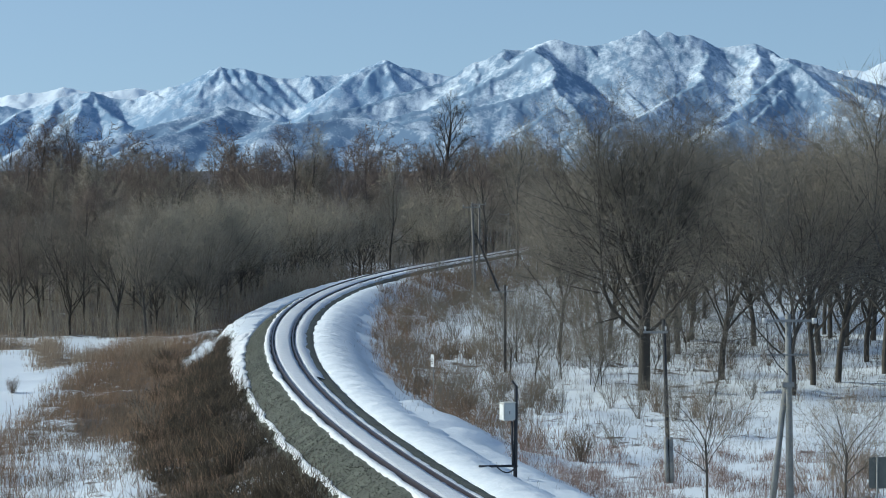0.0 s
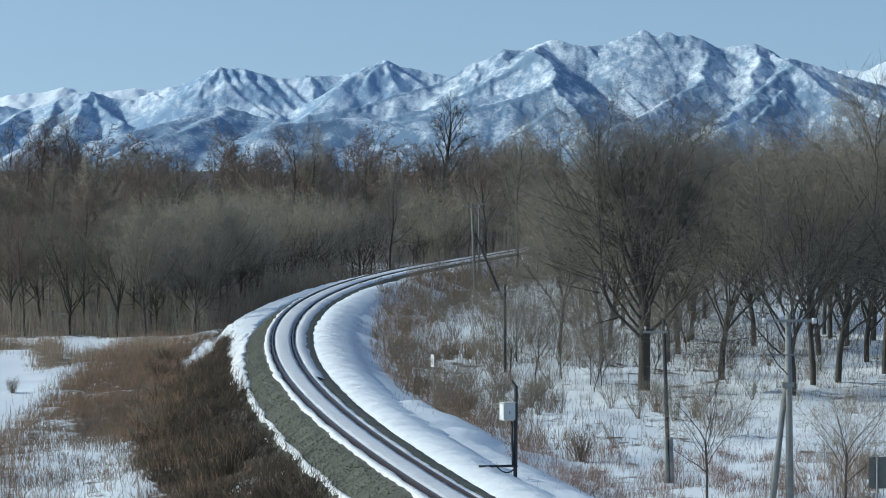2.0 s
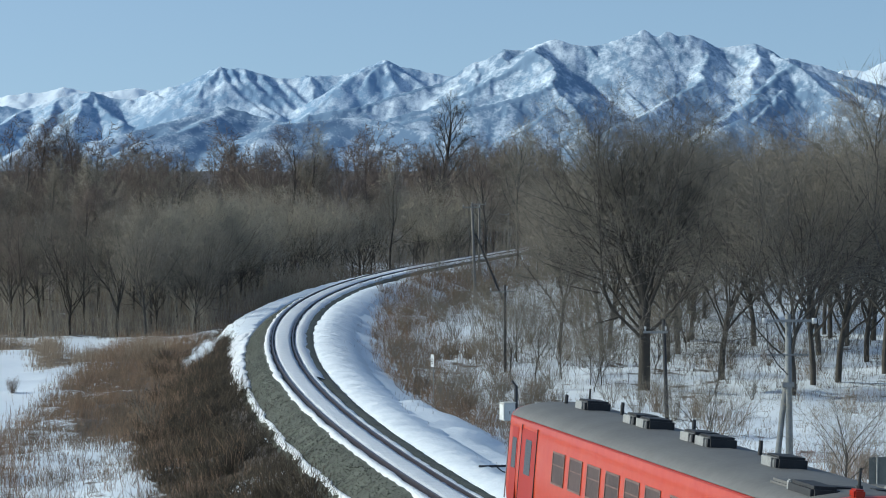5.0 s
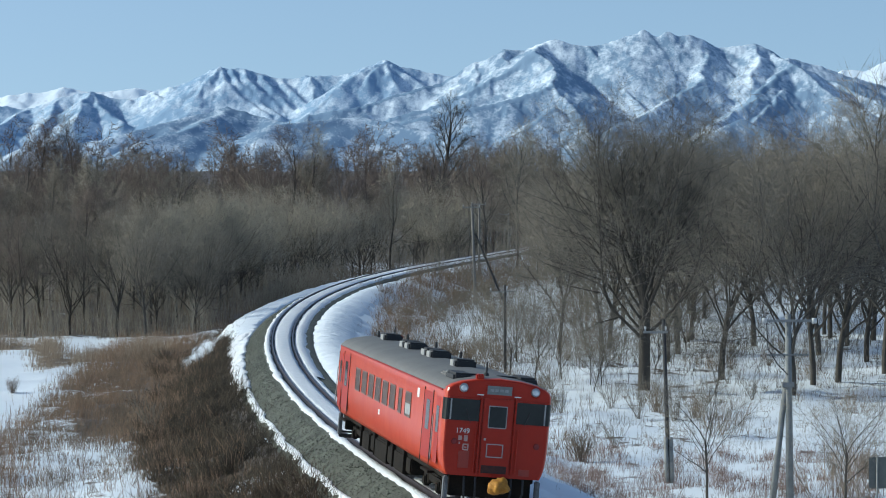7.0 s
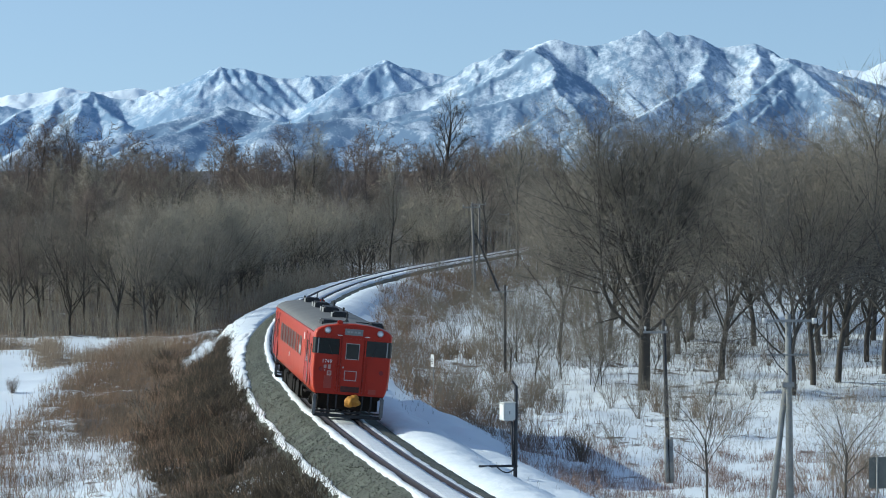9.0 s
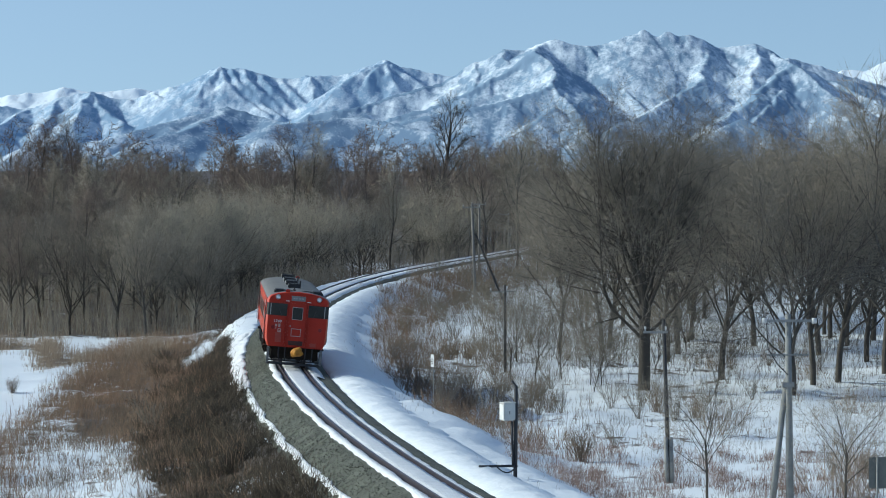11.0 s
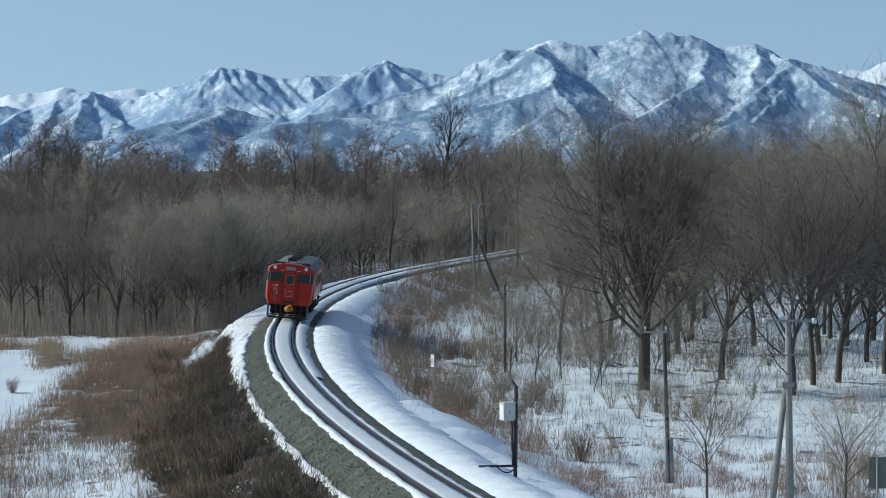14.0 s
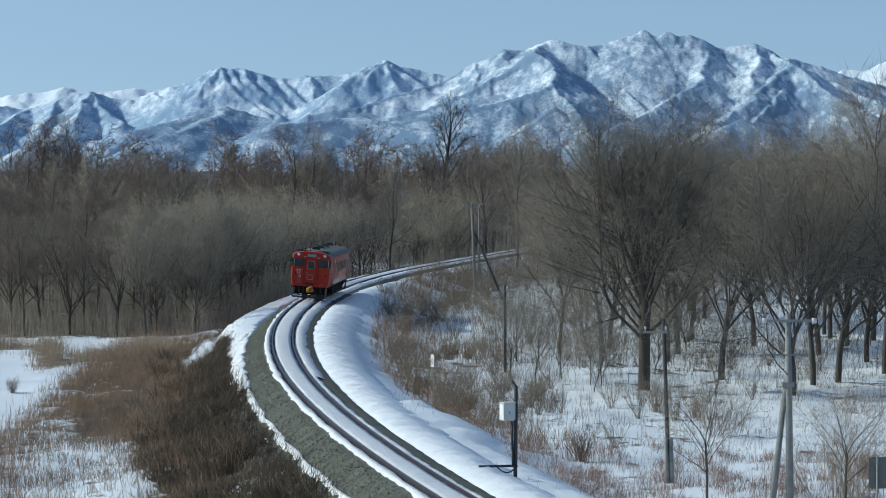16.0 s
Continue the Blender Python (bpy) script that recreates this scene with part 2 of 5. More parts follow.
def sweep(name, section, s0, s1, step, material, wobble=0.0, seed=1, closed=False, relief=0.0, canted=True, smooth=True, taper=0.0, lumps=0.0, tail=0.0):
    """A section of (d, z) drawn along the line; the edges wander by wobble; taper: length over which it widens from its last point;
    tail: length over which it sinks away at its end."""
    r = np.random.RandomState(seed)
    n = int((s1 - s0) / step) + 1
    k = len(section)
    co = []
    left = (waves(np.arange(n) * step, np.zeros(n), seed, 4.5, 16) + 0.45 * waves(np.arange(n) * step, np.zeros(n), seed + 7, 1.1, 16)) * wobble
    right = (waves(np.arange(n) * step, np.zeros(n), seed + 50, 4.5, 16) + 0.45 * waves(np.arange(n) * step, np.zeros(n), seed + 57, 1.1, 16)) * wobble
    for i in range(n):
        s = s0 + i * step
        for j, (d, z) in enumerate(section):
            dd = d + (left[i] if j < k / 2 else right[i])
            if taper:
                k0 = min(1.0, i * step / taper)
                dd, z = section[-1][0] + (dd - section[-1][0]) * k0, section[-1][1] + (z - section[-1][1]) * k0 - 0.25 * (1 - k0)
            if tail:
                z -= 0.6 * max(0.0, 1 - (n - 1 - i) * step / tail) ** 2
            x, y = on_line(s, dd)
            co.append((x, y, (cant_z(dd, z) if canted else z) + r.uniform(-relief, relief)))
    if lumps:
        a = np.array(co)
        a[:, 2] += (waves(a[:, 0], a[:, 1], seed + 90, 2.4) * 0.8 + 0.8 * waves(a[:, 0], a[:, 1], seed + 91, 0.8)) * lumps
        co = a.tolist()
    faces = []
    cols = k if closed else k - 1
    for i in range(n - 1):
        for j in range(cols):
            a, b = i * k + j, i * k + (j + 1) % k
            faces.append((a, a + k, b + k, b))
    ob = part(name, (co, faces), material, smooth=smooth)
    return ob


S0, S1 = -330.0, 330.0
ballast = sweep("ballast_bed", [(-2.7, -1.35), (-2.3, -1.02), (-2.0, -0.8), (-1.4, -0.36), (-1.0, -0.2), (-0.3, -0.17), (0.3, -0.17), (0.95, -0.16), (1.35, -0.18), (1.68, -0.24), (1.95, -0.5), (2.3, -0.8)],
                S0, S1, 0.5, BALLAST, relief=0.02)
tagged(ballast, "grey crushed-stone ballast bed of a curved railway", "ballast", kind="structure")
strips = (("snow between the rails of the track", [(-0.475, -0.20), (-0.45, -0.07), (-0.25, -0.035), (0.25, -0.035), (0.43, -0.07), (0.455, -0.2)], 0.02, 11),
          ("narrow strip of snow along the outer rail", [(-1.04, -0.30), (-1.0, -0.2), (-0.93, -0.12), (-0.76, -0.08), (-0.68, -0.2)], 0.04, 12),
          ("narrow strip of snow along the inner rail", [(0.67, -0.2), (0.71, -0.07), (0.9, -0.08), (1.0, -0.13), (1.04, -0.25)], 0.05, 13),
          ("strip of snow along the inner rail of the far curve", [(0.67, -0.2), (0.71, -0.07), (1.0, -0.08), (1.34, -0.16), (1.42, -0.28)], 0.06, 18),
          ("ragged snow lip below the ballast slope", [(-2.75, -1.45), (-2.6, -1.12), (-2.42, -0.92), (-2.25, -0.82), (-2.1, -0.78), (-2.0, -0.95)], 0.13, 14),
          ("thin ragged edge of snow below the ballast slope", [(-2.42, -1.35), (-2.36, -1.09), (-2.29, -0.96), (-2.22, -0.89), (-2.14, -0.86), (-2.07, -1.0)], 0.07, 17))
for text, section, wobble, seed in strips:
    tagged(sweep("snow_strip", section, {14: -66, 18: -66}.get(seed, -150), {17: -60, 13: -62}.get(seed, 200), 0.17, OLD_SNOW, wobble, seed, relief=0.016), text, "snow", kind="structure")
bank = sweep("snow_bank", [(-5.3, -2.4), (-4.75, -1.45), (-4.3, -0.85), (-3.7, -0.62), (-3.0, -0.52), (-2.4, -0.5), (-2.05, -0.52), (-1.95, -0.8)], -27, 230, 0.3, SNOW, 0.16, 15, relief=0.02, canted=False, taper=16.0, lumps=0.04)
berm = sweep("snow_berm", [(1.68, -0.66), (1.72, -0.42), (1.82, -0.34), (2.02, -0.27), (2.3, -0.22), (2.6, -0.22), (2.9, -0.26), (3.2, -0.35), (3.55, -0.48), (3.9, -0.63), (4.25, -0.82), (4.6, -1.2)], -165, 78, 0.24, SNOW, 0.07, 16, relief=0.014, canted=False, lumps=0.045, tail=40.0)
shelf = sweep("snow_strip", [(-3.6, -1.5), (-3.42, -1.12), (-3.0, -0.86), (-2.6, -0.7), (-2.3, -0.6), (-2.1, -0.8)], -66, -8, 0.2, OLD_SNOW, 0.13, 19, relief=0.016, canted=False, taper=42.0)
tagged(shelf, "broad ragged shelf of snow below the ballast slope", "snow", kind="structure")
tagged(berm, "rounded ploughed snow berm along the inner rail", "snow", kind="structure")
tagged(bank, "snow bank on the outer side of the curve before the trees", "snow", kind="structure")
for side, text in ((-1, "outer"), (1, "inner")):
    c = 0.566 * side
    foot = [(-0.06, -0.155), (-0.06, -0.14), (-0.012, -0.12), (-0.01, -0.04), (-0.033, -0.03), (-0.033, -0.004), (0.033, -0.004), (0.033, -0.03), (0.01, -0.04), (0.012, -0.12), (0.06, -0.14), (0.06, -0.155)]
    rail = sweep("rail", [(c + a, b) for a, b in foot], S0, S1, 1.0, RAIL, closed=True, smooth=False)
    tagged(rail, "rust-dark steel %s rail of the curve" % text, "rail", "rails of the track")
    top = sweep("running_surface", [(c - 0.03, -0.004), (c - 0.022, 0.002), (c + 0.022, 0.002), (c + 0.03, -0.004)], S0, S1, 1.0, RAIL_TOP, smooth=False)
    top.parent = rail
    top["label"] = "worn bright rail head"


def tubes(segments, sides, tip=False):
    """Tapered tubes (or cones) from rows of x0 y0 z0 x1 y1 z1 r0 r1, as (vertices, quads or triangles)."""
    a = np.array(segments, float)
    p0, p1, r0, r1 = a[:, :3], a[:, 3:6], a[:, 6], a[:, 7]
    w = p1 - p0
    w /= np.linalg.norm(w, axis=1)[:, None] + 1e-9
    ref = np.where(np.abs(w[:, 2:3]) < 0.9, np.array([[0, 0, 1.0]]), np.array([[1.0, 0, 0]]))
    u = np.cross(w, ref)
    u /= np.linalg.norm(u, axis=1)[:, None]
    v = np.cross(w, u)
    n = len(a)
    ang = np.arange(sides) * 2 * math.pi / sides
    ring = u[:, None] * np.cos(ang)[None, :, None] + v[:, None] * np.sin(ang)[None, :, None]
    low = p0[:, None] + ring * r0[:, None, None]
    k = np.arange(sides)
    if tip:
        co = np.concatenate([low, p1[:, None]], 1).reshape(-1, 3)
        base = (np.arange(n) * (sides + 1))[:, None]
        f = np.stack([base + k, base + (k + 1) % sides, base + sides + 0 * k], 2).reshape(-1, 3)
    else:
        high = p1[:, None] + ring * r1[:, None, None]
        co = np.concatenate([low, high], 1).reshape(-1, 3)
        base = (np.arange(n) * 2 * sides)[:, None]
        a0, a1 = base + k, base + (k + 1) % sides
        f = np.stack([a0, a1, a1 + sides, a0 + sides], 2).reshape(-1, 4)
    return co, f


def triangles(co, f):
    return f if f.shape[1] == 3 else np.concatenate([f[:, [0, 1, 2]], f[:, [0, 2, 3]]])


def joined(pieces):
    cos, fs, at = [], [], 0
    for co, f in pieces:
        cos.append(co)
        fs.append(triangles(co, f) + at)
        at += len(co)
    return np.concatenate(cos), np.concatenate(fs)


def mesh_of(name, co, f, material, smooth=False):
    me = bpy.data.meshes.new(name)
    fill(me, co, f)
    me.materials.append(material)
    return me


def seen(px, py, z=-2.1):
    """Plan point on the level z on the bearing (px, py) from the bridge, in 1/5063 radians."""
    d = 5063 * (EYE[2] - z) / (py - 319)
    return (px - 784) / 5063 * d, d


def planted(px, py):
    x, y = seen(px, py)
    for _ in range(4):
        x, y = seen(px, py, gz(x, y))
    return x, y

# ---- mountains ----
def hazed_mountain_material(name, snow_share, wood, seed):
    """Snow through thin woods: fine speckle and downhill streaks, and wooded crests where the attribute says so.
    Distance haze is put into the colours as blue.
    """
    m = bpy.data.materials.new(name)
    m.use_nodes = True
    n, l = m.node_tree.nodes, m.node_tree.links
    p = n["Principled BSDF"]
    p.inputs["Roughness"].default_value = 0.95
    p.inputs["Specular IOR Level"].default_value = 0.1
    geo = n.new("ShaderNodeTexCoord")
    total = None
    for scale, weight, flat in ((0.016, 0.44, 0.8), (0.06, 0.46, 0.6), (0.3, 0.25, 0.7)):
        t = n.new("ShaderNodeTexNoise")
        t.inputs["Scale"].default_value, t.inputs["Detail"].default_value, t.inputs["Roughness"].default_value = scale, 5, 0.6
        shift = n.new("ShaderNodeMapping")
        shift.inputs["Location"].default_value = (seed * 7.0, 0, 0)
        shift.inputs["Scale"].default_value = (1, 0.5, flat)
        l.new(geo.outputs["Object"], shift.inputs["Vector"])
        l.new(shift.outputs[0], t.inputs["Vector"])
        k = n.new("ShaderNodeMath")
        k.operation = "MULTIPLY_ADD"
        k.inputs[1].default_value = weight
        l.new(t.outputs[0], k.inputs[0])
        if total:
            l.new(total, k.inputs[2])
        else:
            k.inputs[2].default_value = 0.0
        total = k.outputs[0]
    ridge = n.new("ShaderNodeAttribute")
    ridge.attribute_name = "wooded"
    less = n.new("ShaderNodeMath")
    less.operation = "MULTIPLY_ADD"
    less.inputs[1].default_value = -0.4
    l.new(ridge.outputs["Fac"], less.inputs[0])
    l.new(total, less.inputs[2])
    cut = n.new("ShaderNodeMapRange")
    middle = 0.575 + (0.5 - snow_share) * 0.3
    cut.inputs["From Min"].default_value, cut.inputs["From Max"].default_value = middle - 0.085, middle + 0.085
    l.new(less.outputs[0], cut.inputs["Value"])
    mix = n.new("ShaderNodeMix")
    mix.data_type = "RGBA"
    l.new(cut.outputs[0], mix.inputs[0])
    # blue of the haze sits in the wood colour, less so in the snow
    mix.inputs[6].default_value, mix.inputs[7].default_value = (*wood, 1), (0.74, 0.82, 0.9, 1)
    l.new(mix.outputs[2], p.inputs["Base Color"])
    rough = n.new("ShaderNodeBump")
    rough.inputs["Strength"].default_value, rough.inputs["Distance"].default_value = 0.3, 5.0
    l.new(total, rough.inputs["Height"])
    l.new(rough.outputs[0], p.inputs["Normal"])
    return m


def crest(points, dist):
    """Ridge points in the world, from bearing and height as seen from the bridge in 1/5063 radians."""
    return [((x - 784) / 5063 * dd, dd, EYE[2] + (319 - y) / 5063 * dd) for x, y, dd in [(p[0], p[1], p[2] if len(p) > 2 else dist) for p in points]]


def range_mesh(name, ridges, x0, x1, y0, y1, steep, base, seed, material, label, nx=320, ny=80, wooded=(), spurs=1.0):
    """Terrain whose height falls away from a set of ridge lines, with gullied relief."""
    gx, gy = np.meshgrid(np.linspace(x0, x1, nx), np.linspace(y0, y1, ny))
    wx = gx + waves(gx, gy, seed, 160) * 5 + waves(gx, gy, seed + 1, 45) * 2.5
    wy = gy + waves(gx, gy, seed + 2, 160) * 7 + waves(gx, gy, seed + 3, 45) * 3
    z = np.full_like(gx, base)
    wood = np.zeros_like(gx)
    for line, woods in [(r, False) for r in ridges] + [(r, True) for r in wooded]:
        for (ax, ay, az), (bx, by, bz) in zip(line, line[1:]):
            ux, uy = bx - ax, by - ay
            t = np.clip(((wx - ax) * ux + (wy - ay) * uy) / (ux * ux + uy * uy + 1e-9), 0, 1)
            dist = np.hypot(wx - ax - t * ux, wy - ay - t * uy)
            z = np.maximum(z, az + (bz - az) * t - steep * dist + 0.00045 * steep * dist * dist * (dist < 900))
            if woods:
                wood = np.maximum(wood, np.exp(-((dist / 5.0) ** 2)))
    up = np.clip((z - base) / 120.0, 0, 1)
    folds = np.abs(waves(gx, gy * 0.35, seed + 7, 95, 12))
    z = z + up * (0.9 - folds * 5.0 * spurs - np.abs(waves(gx, gy * 0.4, seed + 4, 40)) * 2.4 * spurs - np.abs(waves(gx, gy * 0.5, seed + 5, 17)) * 1.0 + waves(gx, gy, seed + 6, 9) * 0.4)
    me = bpy.data.meshes.new(name)
    i = (np.arange(ny - 1)[:, None] * nx + np.arange(nx - 1)[None]).ravel()
    fill(me, np.stack([gx.ravel(), gy.ravel(), z.ravel()], 1), np.stack([i, i + 1, i + nx + 1, i + nx], 1))
    me.materials.append(material)
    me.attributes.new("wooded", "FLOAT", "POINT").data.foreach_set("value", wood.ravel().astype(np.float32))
    return tagged(new(name, me), label, "mountain", kind="structure")


def falls(points, d0, step):
    """A spur from its top: each next point of (bearing, height) lies step metres nearer."""
    return crest([(x, y, d0 - i * step) for i, (x, y) in enumerate(points)], 0)


far_range = [crest([(-120, 205), (0, 186), (50, 190), (87, 180), (131, 166), (161, 160), (191, 173), (229, 175), (268, 161), (310, 152), (345, 140), (372, 122), (386, 115), (400, 119), (425, 121), (459, 128), (492, 137), (519, 137), (545, 133), (601, 134), (639, 117), (664, 108), (676, 105), (705, 117), (760, 126), (830, 140), (920, 150)], 4700),
             falls([(161, 161), (150, 178), (138, 200), (128, 222)], 4690, 60), falls([(161, 161), (185, 190), (215, 215)], 4690, 70), falls([(268, 162), (300, 182), (345, 205), (390, 222)], 4690, 60),
             falls([(229, 176), (250, 200), (280, 222)], 4690, 60), falls([(310, 153), (345, 180), (390, 208)], 4690, 60),
             falls([(386, 116), (366, 138), (350, 165), (352, 205)], 4690, 50), falls([(386, 116), (402, 142), (432, 176), (470, 202)], 4690, 55), falls([(404, 119), (430, 148), (455, 178), (490, 202)], 4690, 55),
             falls([(428, 122), (458, 154), (505, 200)], 4690, 70), falls([(466, 130), (488, 158), (526, 200)], 4690, 70), falls([(504, 139), (524, 165), (552, 192)], 4690, 65), falls([(550, 134), (552, 165), (560, 195)], 4690, 65),
             falls([(676, 106), (640, 128), (600, 150), (560, 190)], 4690, 60), falls([(676, 106), (662, 122), (650, 142), (640, 175)], 4690, 45), falls([(676, 106), (688, 128), (705, 155)], 4690, 55),
             falls([(640, 118), (622, 145), (645, 180)], 4690, 65), falls([(676, 106), (712, 128), (752, 153)], 4690, 40), falls([(50, 191), (20, 210), (-20, 230)], 4690, 110), falls([(100, 178), (92, 200), (70, 225)], 4690, 80)]
massif = [crest([(690, 185), (760, 152), (817, 131), (845, 108), (870, 102), (895, 88), (930, 87), (950, 78), (975, 68), (1019, 79), (1057, 80), (1090, 69), (1108, 62), (1123, 61), (1135, 58), (1142, 52), (1150, 58), (1166, 64), (1183, 56), (1200, 65), (1216, 60), (1237, 74), (1259, 83), (1298, 80), (1337, 76), (1363, 90), (1396, 108), (1440, 128), (1472, 140), (1510, 143), (1560, 165)], 4350),
          falls([(957, 76), (948, 90), (975, 110), (988, 128), (983, 148), (1000, 180), (1030, 205), (1050, 235)], 4340, 62),
          falls([(1040, 82), (1078, 125), (1112, 160), (1150, 200), (1180, 228)], 4340, 85),
          falls([(1259, 84), (1252, 105), (1240, 140), (1205, 165), (1150, 194), (1090, 225)], 4340, 80),
          falls([(1337, 77), (1342, 100), (1330, 120), (1326, 150)], 4340, 60),
          falls([(1363, 91), (1398, 112), (1352, 152), (1308, 188), (1260, 222)], 4340, 100),
          falls([(1440, 129), (1432, 150), (1385, 158), (1350, 195), (1330, 225)], 4340, 100), falls([(1398, 112), (1440, 142), (1490, 172), (1540, 200)], 4240, 70),
          falls([(1472, 141), (1530, 170), (1600, 205)], 4340, 130), falls([(895, 90), (905, 110), (925, 130)], 4340, 50), falls([(845, 110), (850, 128), (838, 150)], 4340, 45)]
long_spurs = [falls([(817, 133), (760, 152), (700, 166), (640, 186), (545, 203)], 4340, 40),
              falls([(956, 99), (900, 124), (850, 148), (784, 178), (720, 198), (640, 224)], 4270, 30),
              falls([(984, 148), (930, 166), (900, 178), (830, 192), (750, 206), (690, 222)], 4090, 22),
              falls([(978, 188), (948, 206), (925, 226)], 3990, 25), falls([(1245, 148), (1200, 172), (1165, 192)], 4150, 40),
              falls([(1398, 114), (1352, 153), (1308, 189)], 4235, 100)]
back_ridge = crest([(1340, 110), (1391, 101), (1440, 112), (1489, 131), (1560, 150)], 4500)
foothills = [crest([(40, 262, 3500), (180, 246, 3560), (300, 214, 3640), (400, 186, 3700), (460, 205, 3680), (560, 226, 3600)], 0), crest([(400, 188, 3700), (350, 225, 3560), (250, 250, 3450)], 0),
             crest([(480, 220, 3500), (640, 205, 3600), (700, 220, 3560), (860, 250, 3450)], 0), crest([(1270, 228, 3480), (1310, 210, 3520), (1360, 238, 3470)], 0)]
snowy_peak = crest([(1440, 140), (1490, 124), (1530, 125), (1560, 110), (1580, 104), (1700, 90)], 4720)
white_tops = crest([(-60, 180), (0, 173), (44, 163), (66, 164), (109, 154), (128, 157), (147, 161), (186, 163), (235, 156), (260, 160), (300, 172)], 4790)
# the wood colours below are bluer and paler to paint in haze
range_mesh("mountain_range", far_range, -900, 350, 4200, 4850, 0.62, 10, 20, hazed_mountain_material("far_range_snow_and_woods", 0.36, (0.27, 0.39, 0.54), 1), "distant snow-streaked mountain range under a pale blue sky", nx=500, ny=105, spurs=0.3)
range_mesh("mountain", massif + [back_ridge], -250, 900, 3650, 4620, 0.6, 10, 40, hazed_mountain_material("massif_snow_and_woods", 0.38, (0.225, 0.32, 0.44), 2), "rugged snow-dusted massif with dark wooded spurs", nx=540, ny=175, wooded=long_spurs, spurs=0.4)
range_mesh("foothills", foothills, -700, 700, 3350, 3900, 0.45, 5, 60, hazed_mountain_material("foothill_snow_and_woods", 0.27, (0.2, 0.29, 0.41), 3), "low snowy wooded foothills below the mountains", nx=320, ny=80, spurs=0.5)
range_mesh("snow_peak", [snowy_peak], 550, 960, 4600, 4850, 0.5, 30, 80, hazed_mountain_material("deep_snow", 0.95, (0.3, 0.33, 0.4), 4), "white snow peak behind the massif", nx=120, ny=50, spurs=0.3)
range_mesh("snow_peak", [white_tops], -900, -420, 4690, 4860, 0.5, 30, 85, hazed_mountain_material("high_snow", 0.9, (0.34, 0.38, 0.46), 5), "white snow tops behind the distant range", nx=150, ny=40, spurs=0.3)


# ---- railcar ----
def box(bm, x0, x1, y0, y1, z0, z1, bevel=0.0):
    """A box added to a bmesh, its edges bevelled."""
    made = bmesh.ops.create_cube(bm, size=1, matrix=Matrix.Translation(((x0 + x1) / 2, (y0 + y1) / 2, (z0 + z1) / 2)) @ Matrix.Diagonal((abs(x1 - x0), abs(y1 - y0), abs(z1 - z0), 1)))
    if bevel:
        edges = {e for v in made["verts"] for e in v.link_edges}
        bmesh.ops.bevel(bm, geom=list(edges), offset=bevel, segments=2, affect="EDGES")
    return bm


def rod(bm, a, b, r0, r1=None, sides=10):
    """A capped tapered cylinder from a to b."""
    a, b = Vector(a), Vector(b)
    w = b - a
    m = Matrix.Translation((a + b) / 2) @ w.to_track_quat("Z", "Y").to_matrix().to_4x4()
    bmesh.ops.create_cone(bm, cap_ends=True, segments=sides, radius1=r0, radius2=r0 if r1 is None else r1, depth=w.length, matrix=m)
    return bm


def boxed(name, dims, material, parent, label="", bevel=0.01):
    return part(name, box(bmesh.new(), *dims, bevel), material, parent, label)


def lettering(name, words, size, material, parent, m):
    """Flat raised letters from the built-in font, as a mesh."""
    cu = bpy.data.curves.new(name, "FONT")
    cu.body, cu.size, cu.extrude, cu.align_x = words, size, 0.003, "CENTER"
    ob = bpy.data.objects.new(name, cu)
    me = bpy.data.meshes.new_from_object(ob)
    bpy.data.objects.remove(ob)
    me.materials.clear()
    me.materials.append(material)
    made = new(name, me)
    made.parent, made.matrix_basis = parent, m
    return made


# end red, darkened to hold the ends' shade; doors and gutters share it
SHADED_RED = mat("railcar_red", (0.365, 0.022, 0.009), (0.3, 0.017, 0.007), 0.42, 1.2, 8, coat=0.12, spread=0.9, spec=0.2)
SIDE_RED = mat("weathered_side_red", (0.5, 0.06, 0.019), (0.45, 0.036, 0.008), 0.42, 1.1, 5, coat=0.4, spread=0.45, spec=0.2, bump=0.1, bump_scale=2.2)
SIDE_RED.node_tree.nodes["Principled BSDF"].inputs["Coat Roughness"].default_value = 0.15
SIDE_RED.node_tree.links.new(SIDE_RED.node_tree.nodes["Bump"].outputs[0], SIDE_RED.node_tree.nodes["Principled BSDF"].inputs["Coat Normal"])
ROOF = mat("roof_grey", (0.165, 0.162, 0.152), (0.1, 0.095, 0.09), 0.7, 0.8, 9, spread=0.9)
GLASS = mat("dark_window_glass", (0.02, 0.025, 0.025), (0.012, 0.015, 0.015), 0.08, 2, 9, spec=0.3)
SIDE_GLASS = mat("curtained_window_glass", (0.11, 0.075, 0.065), (0.06, 0.042, 0.037), 0.3, 1.5, 9, spec=0.08)
ALLOY = mat("dull_aluminium", (0.4, 0.39, 0.38), (0.28, 0.27, 0.27), 0.5, 5, 30, metal=0.8)
DULL = mat("grimy_window_frame", (0.26, 0.17, 0.14), (0.17, 0.1, 0.08), 0.5, 5, 30, metal=0.5)
BLACK = mat("sooty_black", (0.03, 0.03, 0.032), (0.018, 0.018, 0.02), 0.7, 4, 25)
UNDER = mat("underframe_grime", (0.026, 0.021, 0.016), (0.012, 0.011, 0.01), 0.85, 3, 20, spec=0.1)
INDICATOR = mat("indicator_blind", (0.19, 0.2, 0.195), (0.14, 0.15, 0.148), 0.3, 6, 30)
CHEEK = mat("unit_side_grey", (0.34, 0.34, 0.33), (0.22, 0.22, 0.215), 0.6, 5, 30)
SOOT = mat("soot_stain", (0.07, 0.022, 0.016), (0.035, 0.014, 0.012), 0.8, 8, 30)
